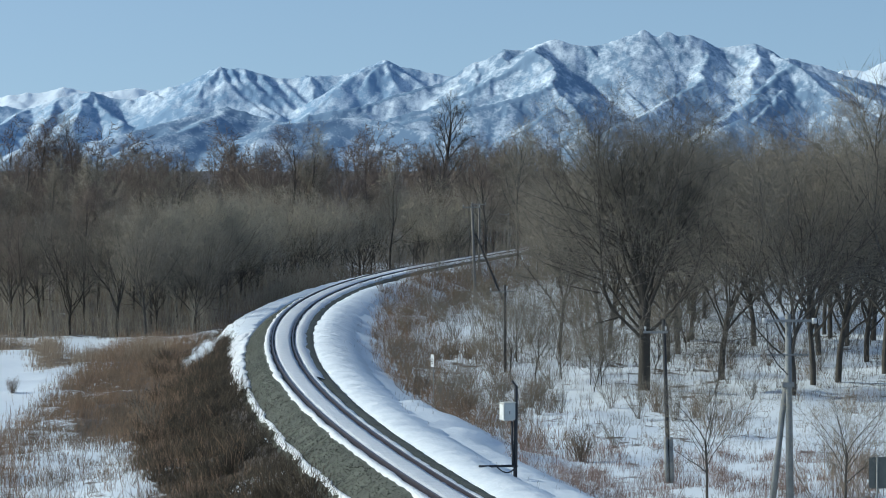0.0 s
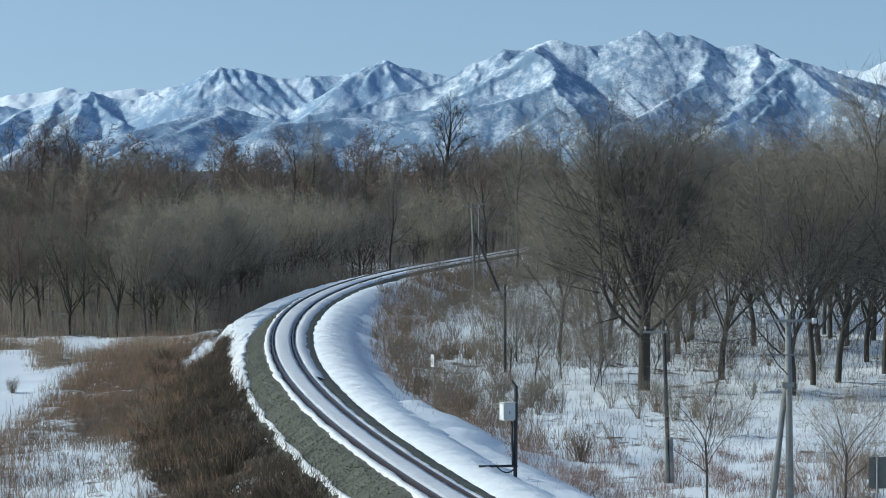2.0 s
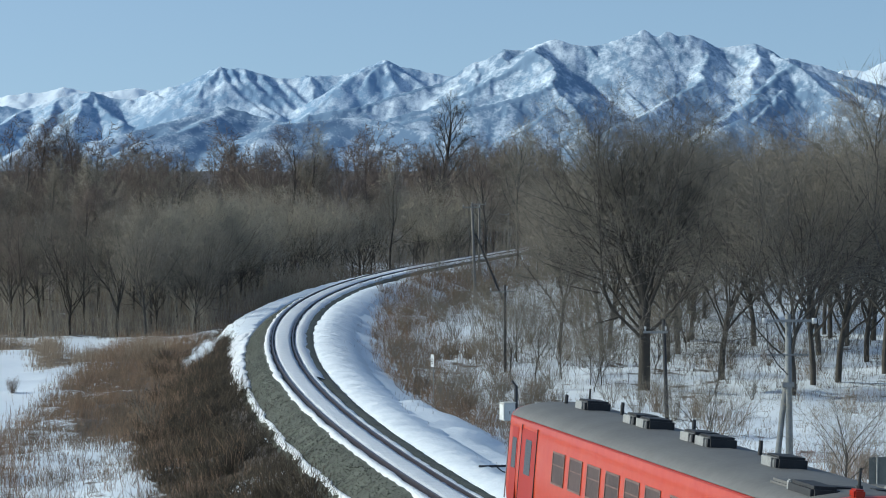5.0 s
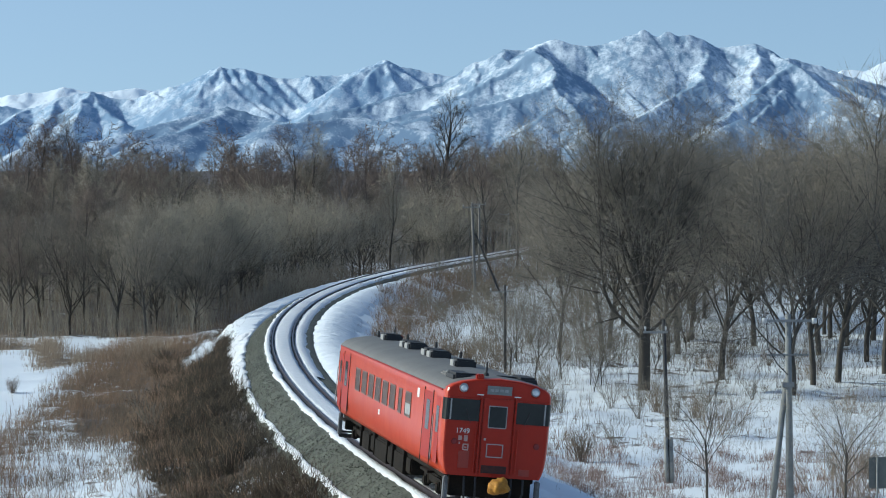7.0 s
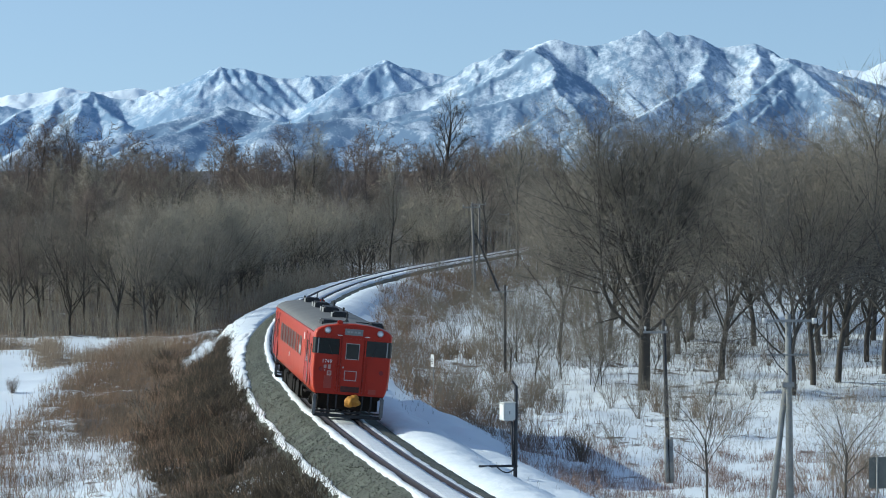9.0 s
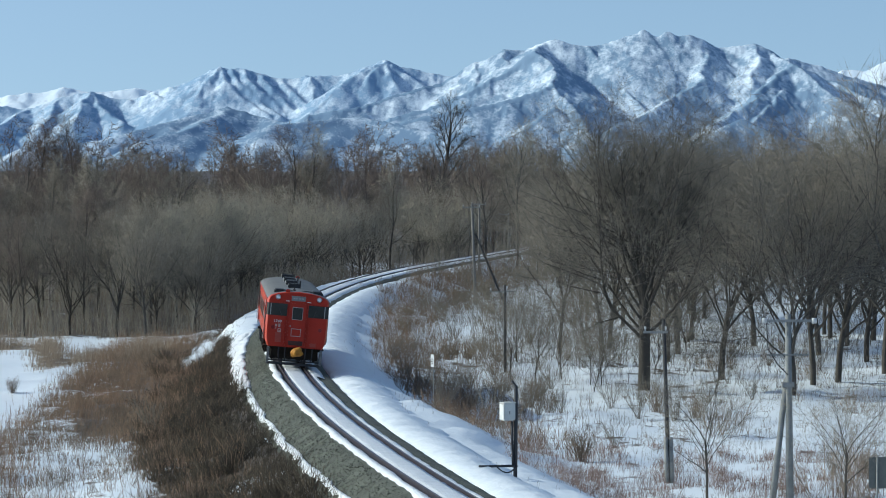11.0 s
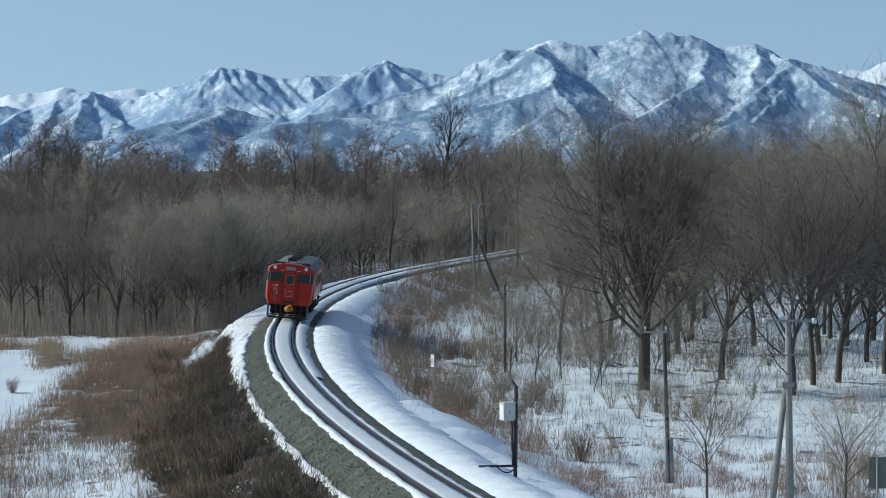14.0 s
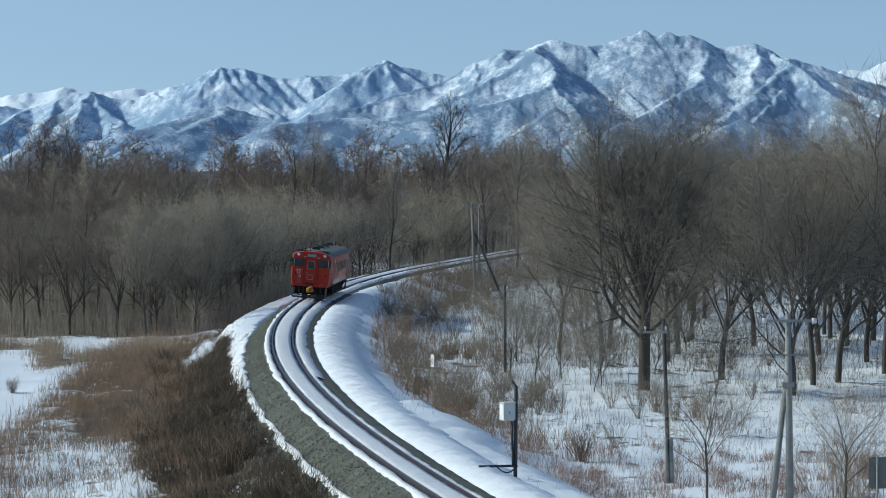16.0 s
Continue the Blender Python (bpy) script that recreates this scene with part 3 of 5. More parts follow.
PLOW = mat("plough_grey", (0.17, 0.175, 0.18), (0.08, 0.08, 0.08), 0.6, 4, 25)
FADED = mat("faded_lettering", (0.5, 0.34, 0.3), (0.36, 0.2, 0.17), 0.5, 5, 30)
WHITE = mat("white_paint", (0.78, 0.78, 0.76), (0.62, 0.62, 0.6), 0.5, 5, 30)
YELLOW = mat("yellow_canvas", (0.5, 0.23, 0.02), (0.24, 0.1, 0.012), 0.75, 5, 22, bump=0.6, bump_scale=9)
LENS = mat("lamp_lens", (0.8, 0.81, 0.8), (0.66, 0.66, 0.66), 0.12, 6, 30, metal=0.2)
TAIL = mat("tail_lens_red", (0.22, 0.01, 0.012), (0.14, 0.008, 0.01), 0.2, 6, 30)
DARK_RED = mat("shaded_recess_red", (0.32, 0.035, 0.02), (0.24, 0.026, 0.016), 0.5, 3, 20)

railcar = new("railcar")
tagged(railcar, "single red diesel railcar with grey roof and weathered paint", "train")
WALL = [(1.30, 1.02), (1.345, 1.12), (1.385, 1.25), (1.415, 1.4), (1.436, 1.58), (1.447, 1.78), (1.45, 2.0), (1.45, 2.9), (1.44, 3.2)]
CROWN = [(1.40, 3.30), (1.28, 3.40), (1.02, 3.50), (0.6, 3.58), (0.0, 3.62)]


def section(profile):
    right = list(profile)
    return right + [(-y, z) for y, z in reversed(right) if y > 1e-6]


def loft(profile, stations, capped, grow_by=0.0):
    """Closed or open section drawn along x through stations of (x, width share, drop of the top)."""
    bm = bmesh.new()
    rings = []
    for x, k, drop in stations:
        ring = []
        for y, z in profile:
            zz = z - drop * max(0.0, (z - 3.2) / 0.42)
            ring.append(bm.verts.new((x, y * k + math.copysign(grow_by, y) * (abs(y) > 1e-6), zz + grow_by * (z > 3.25))))
        rings.append(ring)
    n = len(profile)
    for a, b in zip(rings, rings[1:]):
        for i in range(n if capped else n - 1):
            bm.faces.new((a[i], a[(i + 1) % n], b[(i + 1) % n], b[i]))
    if capped:
        bm.faces.new(rings[0])
        bm.faces.new(rings[-1])
    bmesh.ops.recalc_face_normals(bm, faces=bm.faces)
    return bm


ENDS = [(-10.42, 0.925, 0.06), (-10.40, 0.95, 0.03), (-10.35, 0.972, 0.01), (-10.26, 0.99, 0.0), (-10.1, 1.0, 0.0)]
STATIONS = ENDS + [(-x, k, d) for x, k, d in reversed(ENDS)]
body = part("body", loft(section(WALL + CROWN), STATIONS, True), SIDE_RED, railcar, "weathered vermilion steel body with shade-darkened end faces")
# end faces get the darker red, with their shade in the colour
body.data.materials.append(SHADED_RED)
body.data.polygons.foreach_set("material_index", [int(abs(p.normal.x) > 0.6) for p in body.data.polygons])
body.data.polygons.foreach_set("use_smooth", [abs(p.normal.x) < 0.5 for p in body.data.polygons])
roof_bm = loft(section([(1.445, 3.24)] + CROWN), [(x * 0.985, k, d * 0.6) for x, k, d in STATIONS], False, 0.014)
part("roof", roof_bm, ROOF, railcar, "sooty grey rounded roof", True)
for side in (-1, 1):
    boxed("gutter", (-10.0, 10.0, side * 1.435, side * 1.475, 3.19, 3.23), SHADED_RED, railcar, bevel=0.008)


def ring_frame(bm, x0, x1, z0, z1, y, out, width, deep):
    """A rectangular frame standing off the plane y towards out."""
    for a, b, c, d in ((x0, x1, z0, z0 + width), (x0, x1, z1 - width, z1), (x0, x0 + width, z0 + width, z1 - width), (x1 - width, x1, z0 + width, z1 - width)):
        box(bm, a, b, y, y + out * deep, c, d, 0.006)
    return bm


for side in (-1, 1):
    face = 1.447 * side
    for i in range(8):
        x = -5.5 + i * 1.45
        w = 0.52 if i != 6 else 0.3
        frame_ob = part("window", ring_frame(bmesh.new(), x - w, x + w, 2.04, 2.76, face, side, 0.045, 0.022), DULL, railcar, "dull metal window frame")
        boxed("pane", (x - w + 0.04, x + w - 0.04, face, face + side * 0.012, 2.08, 2.72), SIDE_GLASS, frame_ob, "dark glass", 0.003)
        if i == 7:
            boxed("blind", (x - w + 0.08, x + w - 0.08, face + side * 0.008, face + side * 0.016, 2.12, 2.42), CHEEK, frame_ob, "pale blind behind the glass", 0.003)
        boxed("sash_bar", (x - w + 0.04, x + w - 0.04, face, face + side * 0.02, 2.46, 2.49), DULL, frame_ob, "", 0.003)
    for x0, x1 in ((7.35, 8.75), (-8.95, -7.55)):
        door = boxed("door", (x0, x1, face - side * 0.01, face + side * 0.012, 1.24, 3.02), SHADED_RED, railcar, "sliding door with one window", 0.006)
        for xx in (x0 - 0.03, x1 + 0.0):
            boxed("groove", (xx, xx + 0.035, face, face + side * 0.02, 1.1, 3.1), BLACK, door, "dark door gap", 0.002)
        mid = (x0 + x1) / 2
        boxed("pane", (mid - 0.28, mid + 0.28, face, face + side * 0.018, 2.0, 2.8), GLASS, door, "dark glass", 0.003)
        boxed("step", (x0 + 0.1, x1 - 0.1, side * 1.26, side * 1.44, 0.86, 0.93), UNDER, railcar, "", 0.01)
    for x in (9.6, -9.6):
        cab = boxed("cab_door", (x - 0.3, x + 0.3, face - side * 0.012, face + side * 0.008, 1.24, 3.0), SHADED_RED, railcar, "narrow crew door", 0.006)
        boxed("pane", (x - 0.2, x + 0.2, face, face + side * 0.014, 2.05, 2.75), GLASS, cab, "dark glass", 0.003)
        rail_bm = bmesh.new()
        rod(rail_bm, (x - 0.42, face + side * 0.05, 1.3), (x - 0.42, face + side * 0.05, 2.5), 0.015)
        part("handrail", rail_bm, ALLOY, railcar, "thin steel grab rail")
    boxed("route_plate", (6.1, 6.45, face, face + side * 0.012, 2.72, 2.98), WHITE, railcar, "small white destination plate", 0.004)
    boxed("notice_plate", (-0.75, -0.5, face, face + side * 0.01, 1.68, 1.84), WHITE, railcar, "small white notice plate", 0.003)


# each end: windscreens, gangway door, lamps, plough
def wrapped(bm, pts, z0, z1, out):
    """A vertical pane that follows the rounded corner: plan points (x, y), pushed outward."""
    n = len(pts)
    rows = []
    for z in (z0, z1):
        rows.append([bm.verts.new((x, y, z)) for x, y in pts] + [bm.verts.new((x - out, y - math.copysign(out * 0.6, y), z)) for x, y in reversed(pts)])
    m = 2 * n
    for i in range(m):
        bm.faces.new((rows[0][i], rows[0][(i + 1) % m], rows[1][(i + 1) % m], rows[1][i]))
    bm.faces.new(rows[0][::-1])
    bm.faces.new(rows[1])
    bmesh.ops.recalc_face_normals(bm, faces=bm.faces)
    return bm


def railcar_end(sign):
    """Parts of one end; sign 1 is the end towards which x grows."""
    turn = Matrix.Rotation(0 if sign > 0 else math.pi, 4, "Z")
    made = []

    def own(ob):
        ob.matrix_basis = turn @ ob.matrix_basis
        made.append(ob)
        return ob

    for side, text in ((-1, ""), (1, "")):
        corner = [(10.437, side * 0.44), (10.437, side * 1.335), (10.42, side * 1.375), (10.365, side * 1.42), (10.24, side * 1.452)]
        screen = own(part("windscreen", wrapped(bmesh.new(), corner, 2.46, 3.03, 0.05), GLASS, railcar, "dark wrap-round cab window"))
        boxed("pillar", (10.40, 10.445, side * 1.24, side * 1.28, 2.47, 3.02), ALLOY, screen, "pale window pillar", 0.004)
        wiper = bmesh.new()
        rod(wiper, (10.46, side * 0.72, 2.42), (10.455, side * 0.86, 2.78), 0.011, sides=6)
        part("wiper", wiper, BLACK, screen)
        for a, b in ((2.43, 2.46), (3.03, 3.06)):
            own(boxed("window_rim", (10.40, 10.45, side * 0.42, side * 1.33, a, b), SHADED_RED, railcar, "", 0.004))
        lamp = bmesh.new()
        rod(lamp, (10.36, side * 0.96, 3.30), (10.47, side * 0.96, 3.33), 0.125, 0.115, 20)
        ring = own(part("headlamp", lamp, ALLOY, railcar, "round headlamp with metal rim"))
        glass = bmesh.new()
        bmesh.ops.create_uvsphere(glass, u_segments=16, v_segments=8, radius=0.092, matrix=Matrix.Translation((10.465, side * 0.96, 3.30)) @ Matrix.Diagonal((0.35, 1, 1, 1)))
        part("lens", glass, LENS, ring, "clear lamp glass", True)
        shell = bmesh.new()
        rod(shell, (10.2, side * 0.96, 3.31), (10.43, side * 0.96, 3.31), 0.17, 0.145, 18)
        own(part("lamp_housing", shell, SHADED_RED, railcar, smooth=True))
        tail = bmesh.new()
        rod(tail, (10.4, side * 1.1, 1.9), (10.475, side * 1.1, 1.9), 0.085, 0.075, 16)
        own(part("tail_lamp", tail, TAIL, railcar, "round dark red tail lamp"))
        own(boxed("marker_plate", (10.41, 10.435, side * 0.5 - 0.09, side * 0.5 + 0.09, 3.15, 3.18), WHITE, railcar, "small pale strip", 0.003))
        grab = bmesh.new()
        rod(grab, (10.5, side * 0.56, 1.15), (10.5, side * 0.56, 2.3), 0.014, sides=8)
        own(part("handrail", grab, SHADED_RED, railcar))
        own(boxed("gangway_rib", (10.40, 10.5, side * 0.44, side * 0.49, 1.1, 3.12), SHADED_RED, railcar, "", 0.012))
        foot = own(boxed("corner_step", (10.18, 10.42, side * 1.17, side * 1.29, 0.24, 0.98), PLOW, railcar, "grey bent-plate corner of the snow plough", 0.03))
        # darker red puts recess shade into a raised panel
        boxed("jack_panel", (10.405, 10.44, side * 0.82 - 0.14, side * 0.82 + 0.14, 1.22 if side < 0 else 1.1, 1.66 if side < 0 else 1.27), DARK_RED, body, "", 0.004).matrix_basis = turn
    door = own(boxed("gangway_door", (10.40, 10.455, -0.40, 0.40, 1.1, 3.08), SHADED_RED, railcar, "middle gangway door", 0.012))
    rim = bmesh.new()
    for a, b, c, d in ((-0.25, 0.25, 2.31, 2.335), (-0.25, 0.25, 2.875, 2.9), (-0.25, -0.225, 2.335, 2.875), (0.225, 0.25, 2.335, 2.875)):
        box(rim, 10.45, 10.475, a, b, c, d, 0.008)
    part("window_frame", rim, ALLOY, door, "pale rounded window frame")
    boxed("pane", (10.45, 10.463, -0.23, 0.23, 2.33, 2.88), GLASS, door, "dark glass", 0.003)
    outline = bmesh.new()
    for a, b, c, d in ((-0.24, 0.21, 1.54, 1.565), (-0.24, 0.21, 1.875, 1.9), (-0.24, -0.215, 1.56, 1.88), (0.185, 0.21, 1.56, 1.88)):
        box(outline, 10.45, 10.468, a, b, c, d, 0.003)
    part("board_holder", outline, ALLOY, door, "thin pale metal holder for a board")
    boxed("kick_plate", (10.45, 10.459, -0.34, 0.34, 1.12, 1.33), SOOT, door, "sooty lower edge", 0.004)
    hinge = bmesh.new()
    box(hinge, 10.45, 10.5, -0.33, -0.27, 1.98, 2.04, 0.01)
    part("door_handle", hinge, ALLOY, door)
    sign_box = own(boxed("destination_box", (10.40, 10.445, -0.36, 0.36, 3.16, 3.45), SHADED_RED, railcar, "destination indicator", 0.01))
    boxed("pane", (10.44, 10.452, -0.33, 0.33, 3.19, 3.42), INDICATOR, sign_box, "grey indicator blind", 0.003)
    for i in range(4):
        boxed("letter_bar", (10.448, 10.457, -0.25 + i * 0.13, -0.16 + i * 0.13, 3.27, 3.34), CHEEK, sign_box, "", 0.002)
    number = lettering("number", "1749", 0.19, WHITE, railcar, turn @ Matrix.Translation((10.437, -0.9, 2.13)) @ Matrix(((0, 0, 1, 0), (1, 0, 0, 0), (0, 1, 0, 0), (0, 0, 0, 1))))
    number["label"] = "white painted number"
    for y0, y1, z0, z1 in ((-1.0, -0.9, 1.94, 2.06), (-0.85, -0.75, 1.92, 2.08), (-0.98, -0.94, 1.84, 1.9), (-0.86, -0.72, 1.68, 1.72), (-0.86, -0.72, 1.82, 1.86), (-0.87, -0.84, 1.70, 1.84), (-0.74, -0.71, 1.70, 1.84), (-0.82, -0.76, 1.75, 1.78)):
        own(boxed("letter_bar", (10.425, 10.432, y0, y1, z0, z1), FADED, railcar, "", 0.001))
    horn = bmesh.new()
    box(horn, 10.1, 10.36, -0.62, -0.42, 3.48, 3.70, 0.03)
    own(part("horn_cover", horn, SHADED_RED, railcar, "small red horn cover on the roof edge"))
    aerial = bmesh.new()
    rod(aerial, (9.5, -0.22, 3.58), (9.5, -0.22, 4.0), 0.035, 0.02)
    rod(aerial, (9.5, -0.22, 3.58), (9.5, -0.22, 3.7), 0.09, 0.06)
    own(part("aerial", aerial, BLACK, railcar, "short black roof aerial"))
    for side in (-1, 1) if sign > 0 else ():
        pod = bmesh.new()
        box(pod, 8.5, 9.75, side * 0.62, side * 1.14, 3.42, 3.66, 0.06)
        wedge = own(part("roof_cooler", pod, BLACK, railcar, "low black roof vent"))
        boxed("cheek", (8.42, 8.56, side * 0.64, side * 1.12, 3.44, 3.65), CHEEK, wedge, "pale grey end plate", 0.02)
        tail_bm = bmesh.new()
        box(tail_bm, 9.0, 9.35, side * 0.12, side * 0.66, 3.52, 3.64, 0.03)
        part("cowl", tail_bm, BLACK, wedge)
        fin = bmesh.new()
        box(fin, 7.4, 8.5, side * 0.72, side * 1.08, 3.42, 3.58, 0.05)
        part("duct", fin, ROOF, wedge)
    # coupler under its yellow cover, plough and pipes
    cover = bmesh.new()
    bmesh.ops.create_icosphere(cover, subdivisions=3, radius=0.245, matrix=Matrix.Translation((10.85, 0.12, 0.83)) @ Matrix.Diagonal((1.1, 1.1, 0.85, 1)))
    for v in cover.verts:
        v.co += (v.co - Vector((10.85, 0.12, 0.83))) * (0.5 * noise.noise(v.co * 5.0) + 0.3 * noise.noise(v.co * 12.0))
    own(part("coupler_cover", cover, YELLOW, railcar, "crumpled yellow canvas cover over the coupler", True))
    shank = bmesh.new()
    rod(shank, (10.0, 0.05, 0.85), (10.75, 0.12, 0.85), 0.11)
    own(part("coupler_shank", shank, UNDER, railcar))
    blade = bmesh.new()
    box(blade, 10.15, 10.3, -1.26, 1.26, 0.17, 0.29, 0.03)
    box(blade, 10.05, 10.2, -1.2, 1.2, 0.34, 0.4, 0.02)
    own(part("snow_plough", blade, BLACK, railcar, "scuffed dark snow-plough blade"))
    for y in (-0.75, -0.45, 0.5, 0.82):
        hose = bmesh.new()
        rod(hose, (10.38, y, 1.0), (10.45, y, 0.62), 0.03, sides=8)
        rod(hose, (10.45, y, 0.62), (10.36, y * 0.95, 0.42), 0.03, sides=8)
        own(part("brake_hose", hose, BLACK, railcar))
    back = bmesh.new()
    box(back, 9.9, 10.1, -1.1, 1.1, 0.45, 1.03, 0.02)
    own(part("buffer_beam", back, UNDER, railcar))


railcar_end(1)
railcar_end(-1)

# roof units in a row, the middle ones in pairs
for x, pair in ((-8.0, False), (-4.0, True), (-3.0, True), (0.2, True), (1.2, True), (5.3, False)):
    unit = boxed("roof_unit", (x - 0.42, x + 0.36, -0.38, 0.16, 3.55, 3.8), PLOW, railcar, "grey roof ventilator with black grille", 0.05)
    boxed("grille", (x + 0.3, x + 0.5, -0.41, 0.19, 3.57, 3.83), BLACK, unit, "black grille", 0.05)
    for y in (-0.392, 0.172):
        boxed("cheek", (x - 0.4, x + 0.16, y - 0.016, y + 0.016, 3.57, 3.78), CHEEK, unit, "pale grey side plate", 0.01)
    boxed("lid", (x - 0.3, x + 0.4, -0.36, 0.14, 3.79, 3.83), BLACK, unit, "", 0.02)
for x, y, h in ((-9.6, -0.3, 0.22), (-1.4, 0.25, 0.35), (2.9, 0.25, 0.3), (-6.6, 0.2, 0.3)):
    stub = bmesh.new()
    rod(stub, (x, y, 3.52), (x, y, 3.60 + h), 0.05, 0.04)
    part("roof_pipe", stub, BLACK, railcar)

# underframe and running gear
chassis = boxed("underframe", (-9.9, 9.9, -1.2, 1.2, 0.86, 1.03), UNDER, railcar, "grimy steel underframe", 0.02)
for x0, x1, y0, y1, z0 in ((-4.6, -3.1, -1.3, -0.6, 0.34), (-2.9, -2.2, -1.28, -0.7, 0.42), (-1.9, 0.4, -1.3, -0.5, 0.3), (0.7, 1.5, -1.3, -0.7, 0.38), (1.8, 3.6, -1.28, -0.6, 0.32), (3.9, 4.7, -1.25, -0.7, 0.42),
                           (-4.6, -2.6, 0.6, 1.3, 0.34), (-2.2, -0.6, 0.6, 1.28, 0.4), (-0.3, 1.9, 0.55, 1.3, 0.3), (2.3, 4.5, 0.6, 1.28, 0.36)):
    boxed("equipment_box", (x0, x1, y0, y1, z0, 0.9), UNDER, railcar, "", 0.04)
for i, x in enumerate((-4.9, -2.0, 0.55, 1.65, 3.75)):
    boxed("bracket", (x - 0.06, x + 0.06, -1.32, -1.22, 0.35, 1.02), UNDER, railcar, "grimy bracket", 0.01)
tank = bmesh.new()
rod(tank, (-4.4, -0.95, 0.62), (-3.2, -0.95, 0.62), 0.28, sides=18)
part("fuel_tank", tank, UNDER, railcar)
WHEELSETS = []
for bx in (-7.2, 7.2):
    bogie = boxed("bogie", (bx - 1.5, bx + 1.5, -0.75, 0.75, 0.42, 0.62), UNDER, railcar, "bogie with steel side frames", 0.04)
    for side in (-1, 1):
        boxed("side_frame", (bx - 1.6, bx + 1.6, side * 0.86, side * 1.0, 0.45, 0.72), UNDER, bogie, "", 0.05)
        for wx in (bx - 1.05, bx + 1.05):
            boxed("axle_box", (wx - 0.17, wx + 0.17, side * 0.9, side * 1.1, 0.3, 0.6), UNDER, bogie, "", 0.04)
            coil = bmesh.new()
            rod(coil, (wx + 0.24, side * 0.95, 0.4), (wx + 0.24, side * 0.95, 0.78), 0.08)
            part("spring", coil, UNDER, bogie)
    for wx in (bx - 1.05, bx + 1.05):
        wheel_bm = bmesh.new()
        for side in (-1, 1):
            rod(wheel_bm, (0, side * 0.50, 0), (0, side * 0.625, 0), 0.43, 0.42, 28)
            rod(wheel_bm, (0, side * 0.475, 0), (0, side * 0.50, 0), 0.455, 0.455, 28)
        rod(wheel_bm, (0, -0.98, 0), (0, 0.98, 0), 0.075)
        wheelset = part("wheelset", wheel_bm, RAIL, bogie, "steel wheels on an axle")
        WHEELSETS.append((wheelset, wx))


# ---- poles, signs and wires beside the line ----
CONCRETE = mat("grey_concrete", (0.27, 0.275, 0.265), (0.17, 0.175, 0.17), 0.85, 2.5, 22, bump=0.3)
POLE_WOOD = mat("tarred_wood", (0.052, 0.05, 0.05), (0.028, 0.027, 0.028), 0.85, 3, 25)
OLD_WOOD = mat("weathered_pole_wood", (0.22, 0.205, 0.185), (0.13, 0.12, 0.108), 0.9, 2, 20)
ZINC = mat("galvanised_steel", (0.3, 0.3, 0.285), (0.19, 0.19, 0.18), 0.6, 4, 25, metal=0.1)
BOX_GREY = mat("cabinet_enamel", (0.62, 0.62, 0.58), (0.5, 0.5, 0.47), 0.5, 3, 25)
PORCELAIN = mat("white_porcelain", (0.6, 0.6, 0.58), (0.46, 0.46, 0.45), 0.3, 8, 40)
BOARD = mat("board_back", (0.16, 0.165, 0.15), (0.11, 0.115, 0.105), 0.8, 3, 25)
DARK_STEEL = mat("dark_steel", (0.055, 0.055, 0.06), (0.03, 0.03, 0.034), 0.55, 5, 30, metal=0.3)


def shaft(name, a, b, r0, r1, material, parent, label="", sides=12):
    return part(name, rod(bmesh.new(), a, b, r0, r1, sides), material, parent, label, True)


def thing(name, x, y, label, category, group=""):
    root = new(name)
    root.matrix_basis = pose(x, y, gz(x, y))
    return tagged(root, label, category, group)


def level(py, dist):
    """Height above the rail of the bearing py at a distance."""
    return EYE[2] - (py - 319) / 5063 * dist


def insulator(parent, at, up=0.14):
    x, y, z = at
    bm = bmesh.new()
    rod(bm, (x, y, z), (x, y, z + up), 0.018, sides=8)
    rod(bm, (x, y, z + up * 0.45), (x, y, z + up), 0.05, 0.035, 10)
    rod(bm, (x, y, z + up), (x, y, z + up * 1.25), 0.055, 0.02, 10)
    part("insulator", bm, PORCELAIN, parent, "white porcelain insulator", True)


def pole(px, py, top_py, lean, r0, material, arms, label, insulators=True):
    """A line pole: foot bearing, top bearing, lean at the top in metres, arms of (bearing height, from, to)."""
    x, y = planted(px, py)
    root = thing("utility_pole", x, y, label, "utility pole", "poles of the line-side wire")
    foot = root.matrix_basis.translation.z
    h = level(top_py, y) - foot
    shaft("pole", (0, 0, -0.4), (lean, 0, h), r0, r0 * 0.72, material, root)
    ends = []
    for apy, a0, a1, thick in arms:
        z = level(apy, y) - foot
        u0, u1 = (a0 - 784) / 5063 * y - x, (a1 - 784) / 5063 * y - x
        arm = part("crossarm", box(bmesh.new(), u0, u1, -0.16, -0.16 + thick, z - thick / 2, z + thick / 2, 0.015), ZINC, root, "pale crossarm")
        for u in (u0 + 0.08, u1 - 0.08):
            if insulators:
                insulator(arm, (u, -0.12, z + thick / 2))
            ends.append(Vector((x + u, y - 0.12, foot + z + thick / 2 + 0.16)))
    return root, ends, h


concrete, wires_a, h = pole(1400, 897, 556, -0.10, 0.14, CONCRETE, [(568, 1347, 1440, 0.095), (628, 1357, 1432, 0.06)], "grey concrete line pole with strut and two crossarms", False)
shaft("strut", (-0.66, 0.1, -0.4), (-0.14, 0.05, h * 0.66), 0.12, 0.09, CONCRETE, concrete, "leaning concrete strut")
part("clamp", box(bmesh.new(), -0.3, 0.12, -0.14, 0.16, h * 0.62, h * 0.645, 0.01), ZINC, concrete)
for u in (-1.0, 0.72):
    part("arm_end", rod(bmesh.new(), (u, -0.1, h - 0.23), (u + 0.16, -0.1, h - 0.23), 0.1, 0.09), PORCELAIN, concrete, "pale insulator at the arm's end", True)
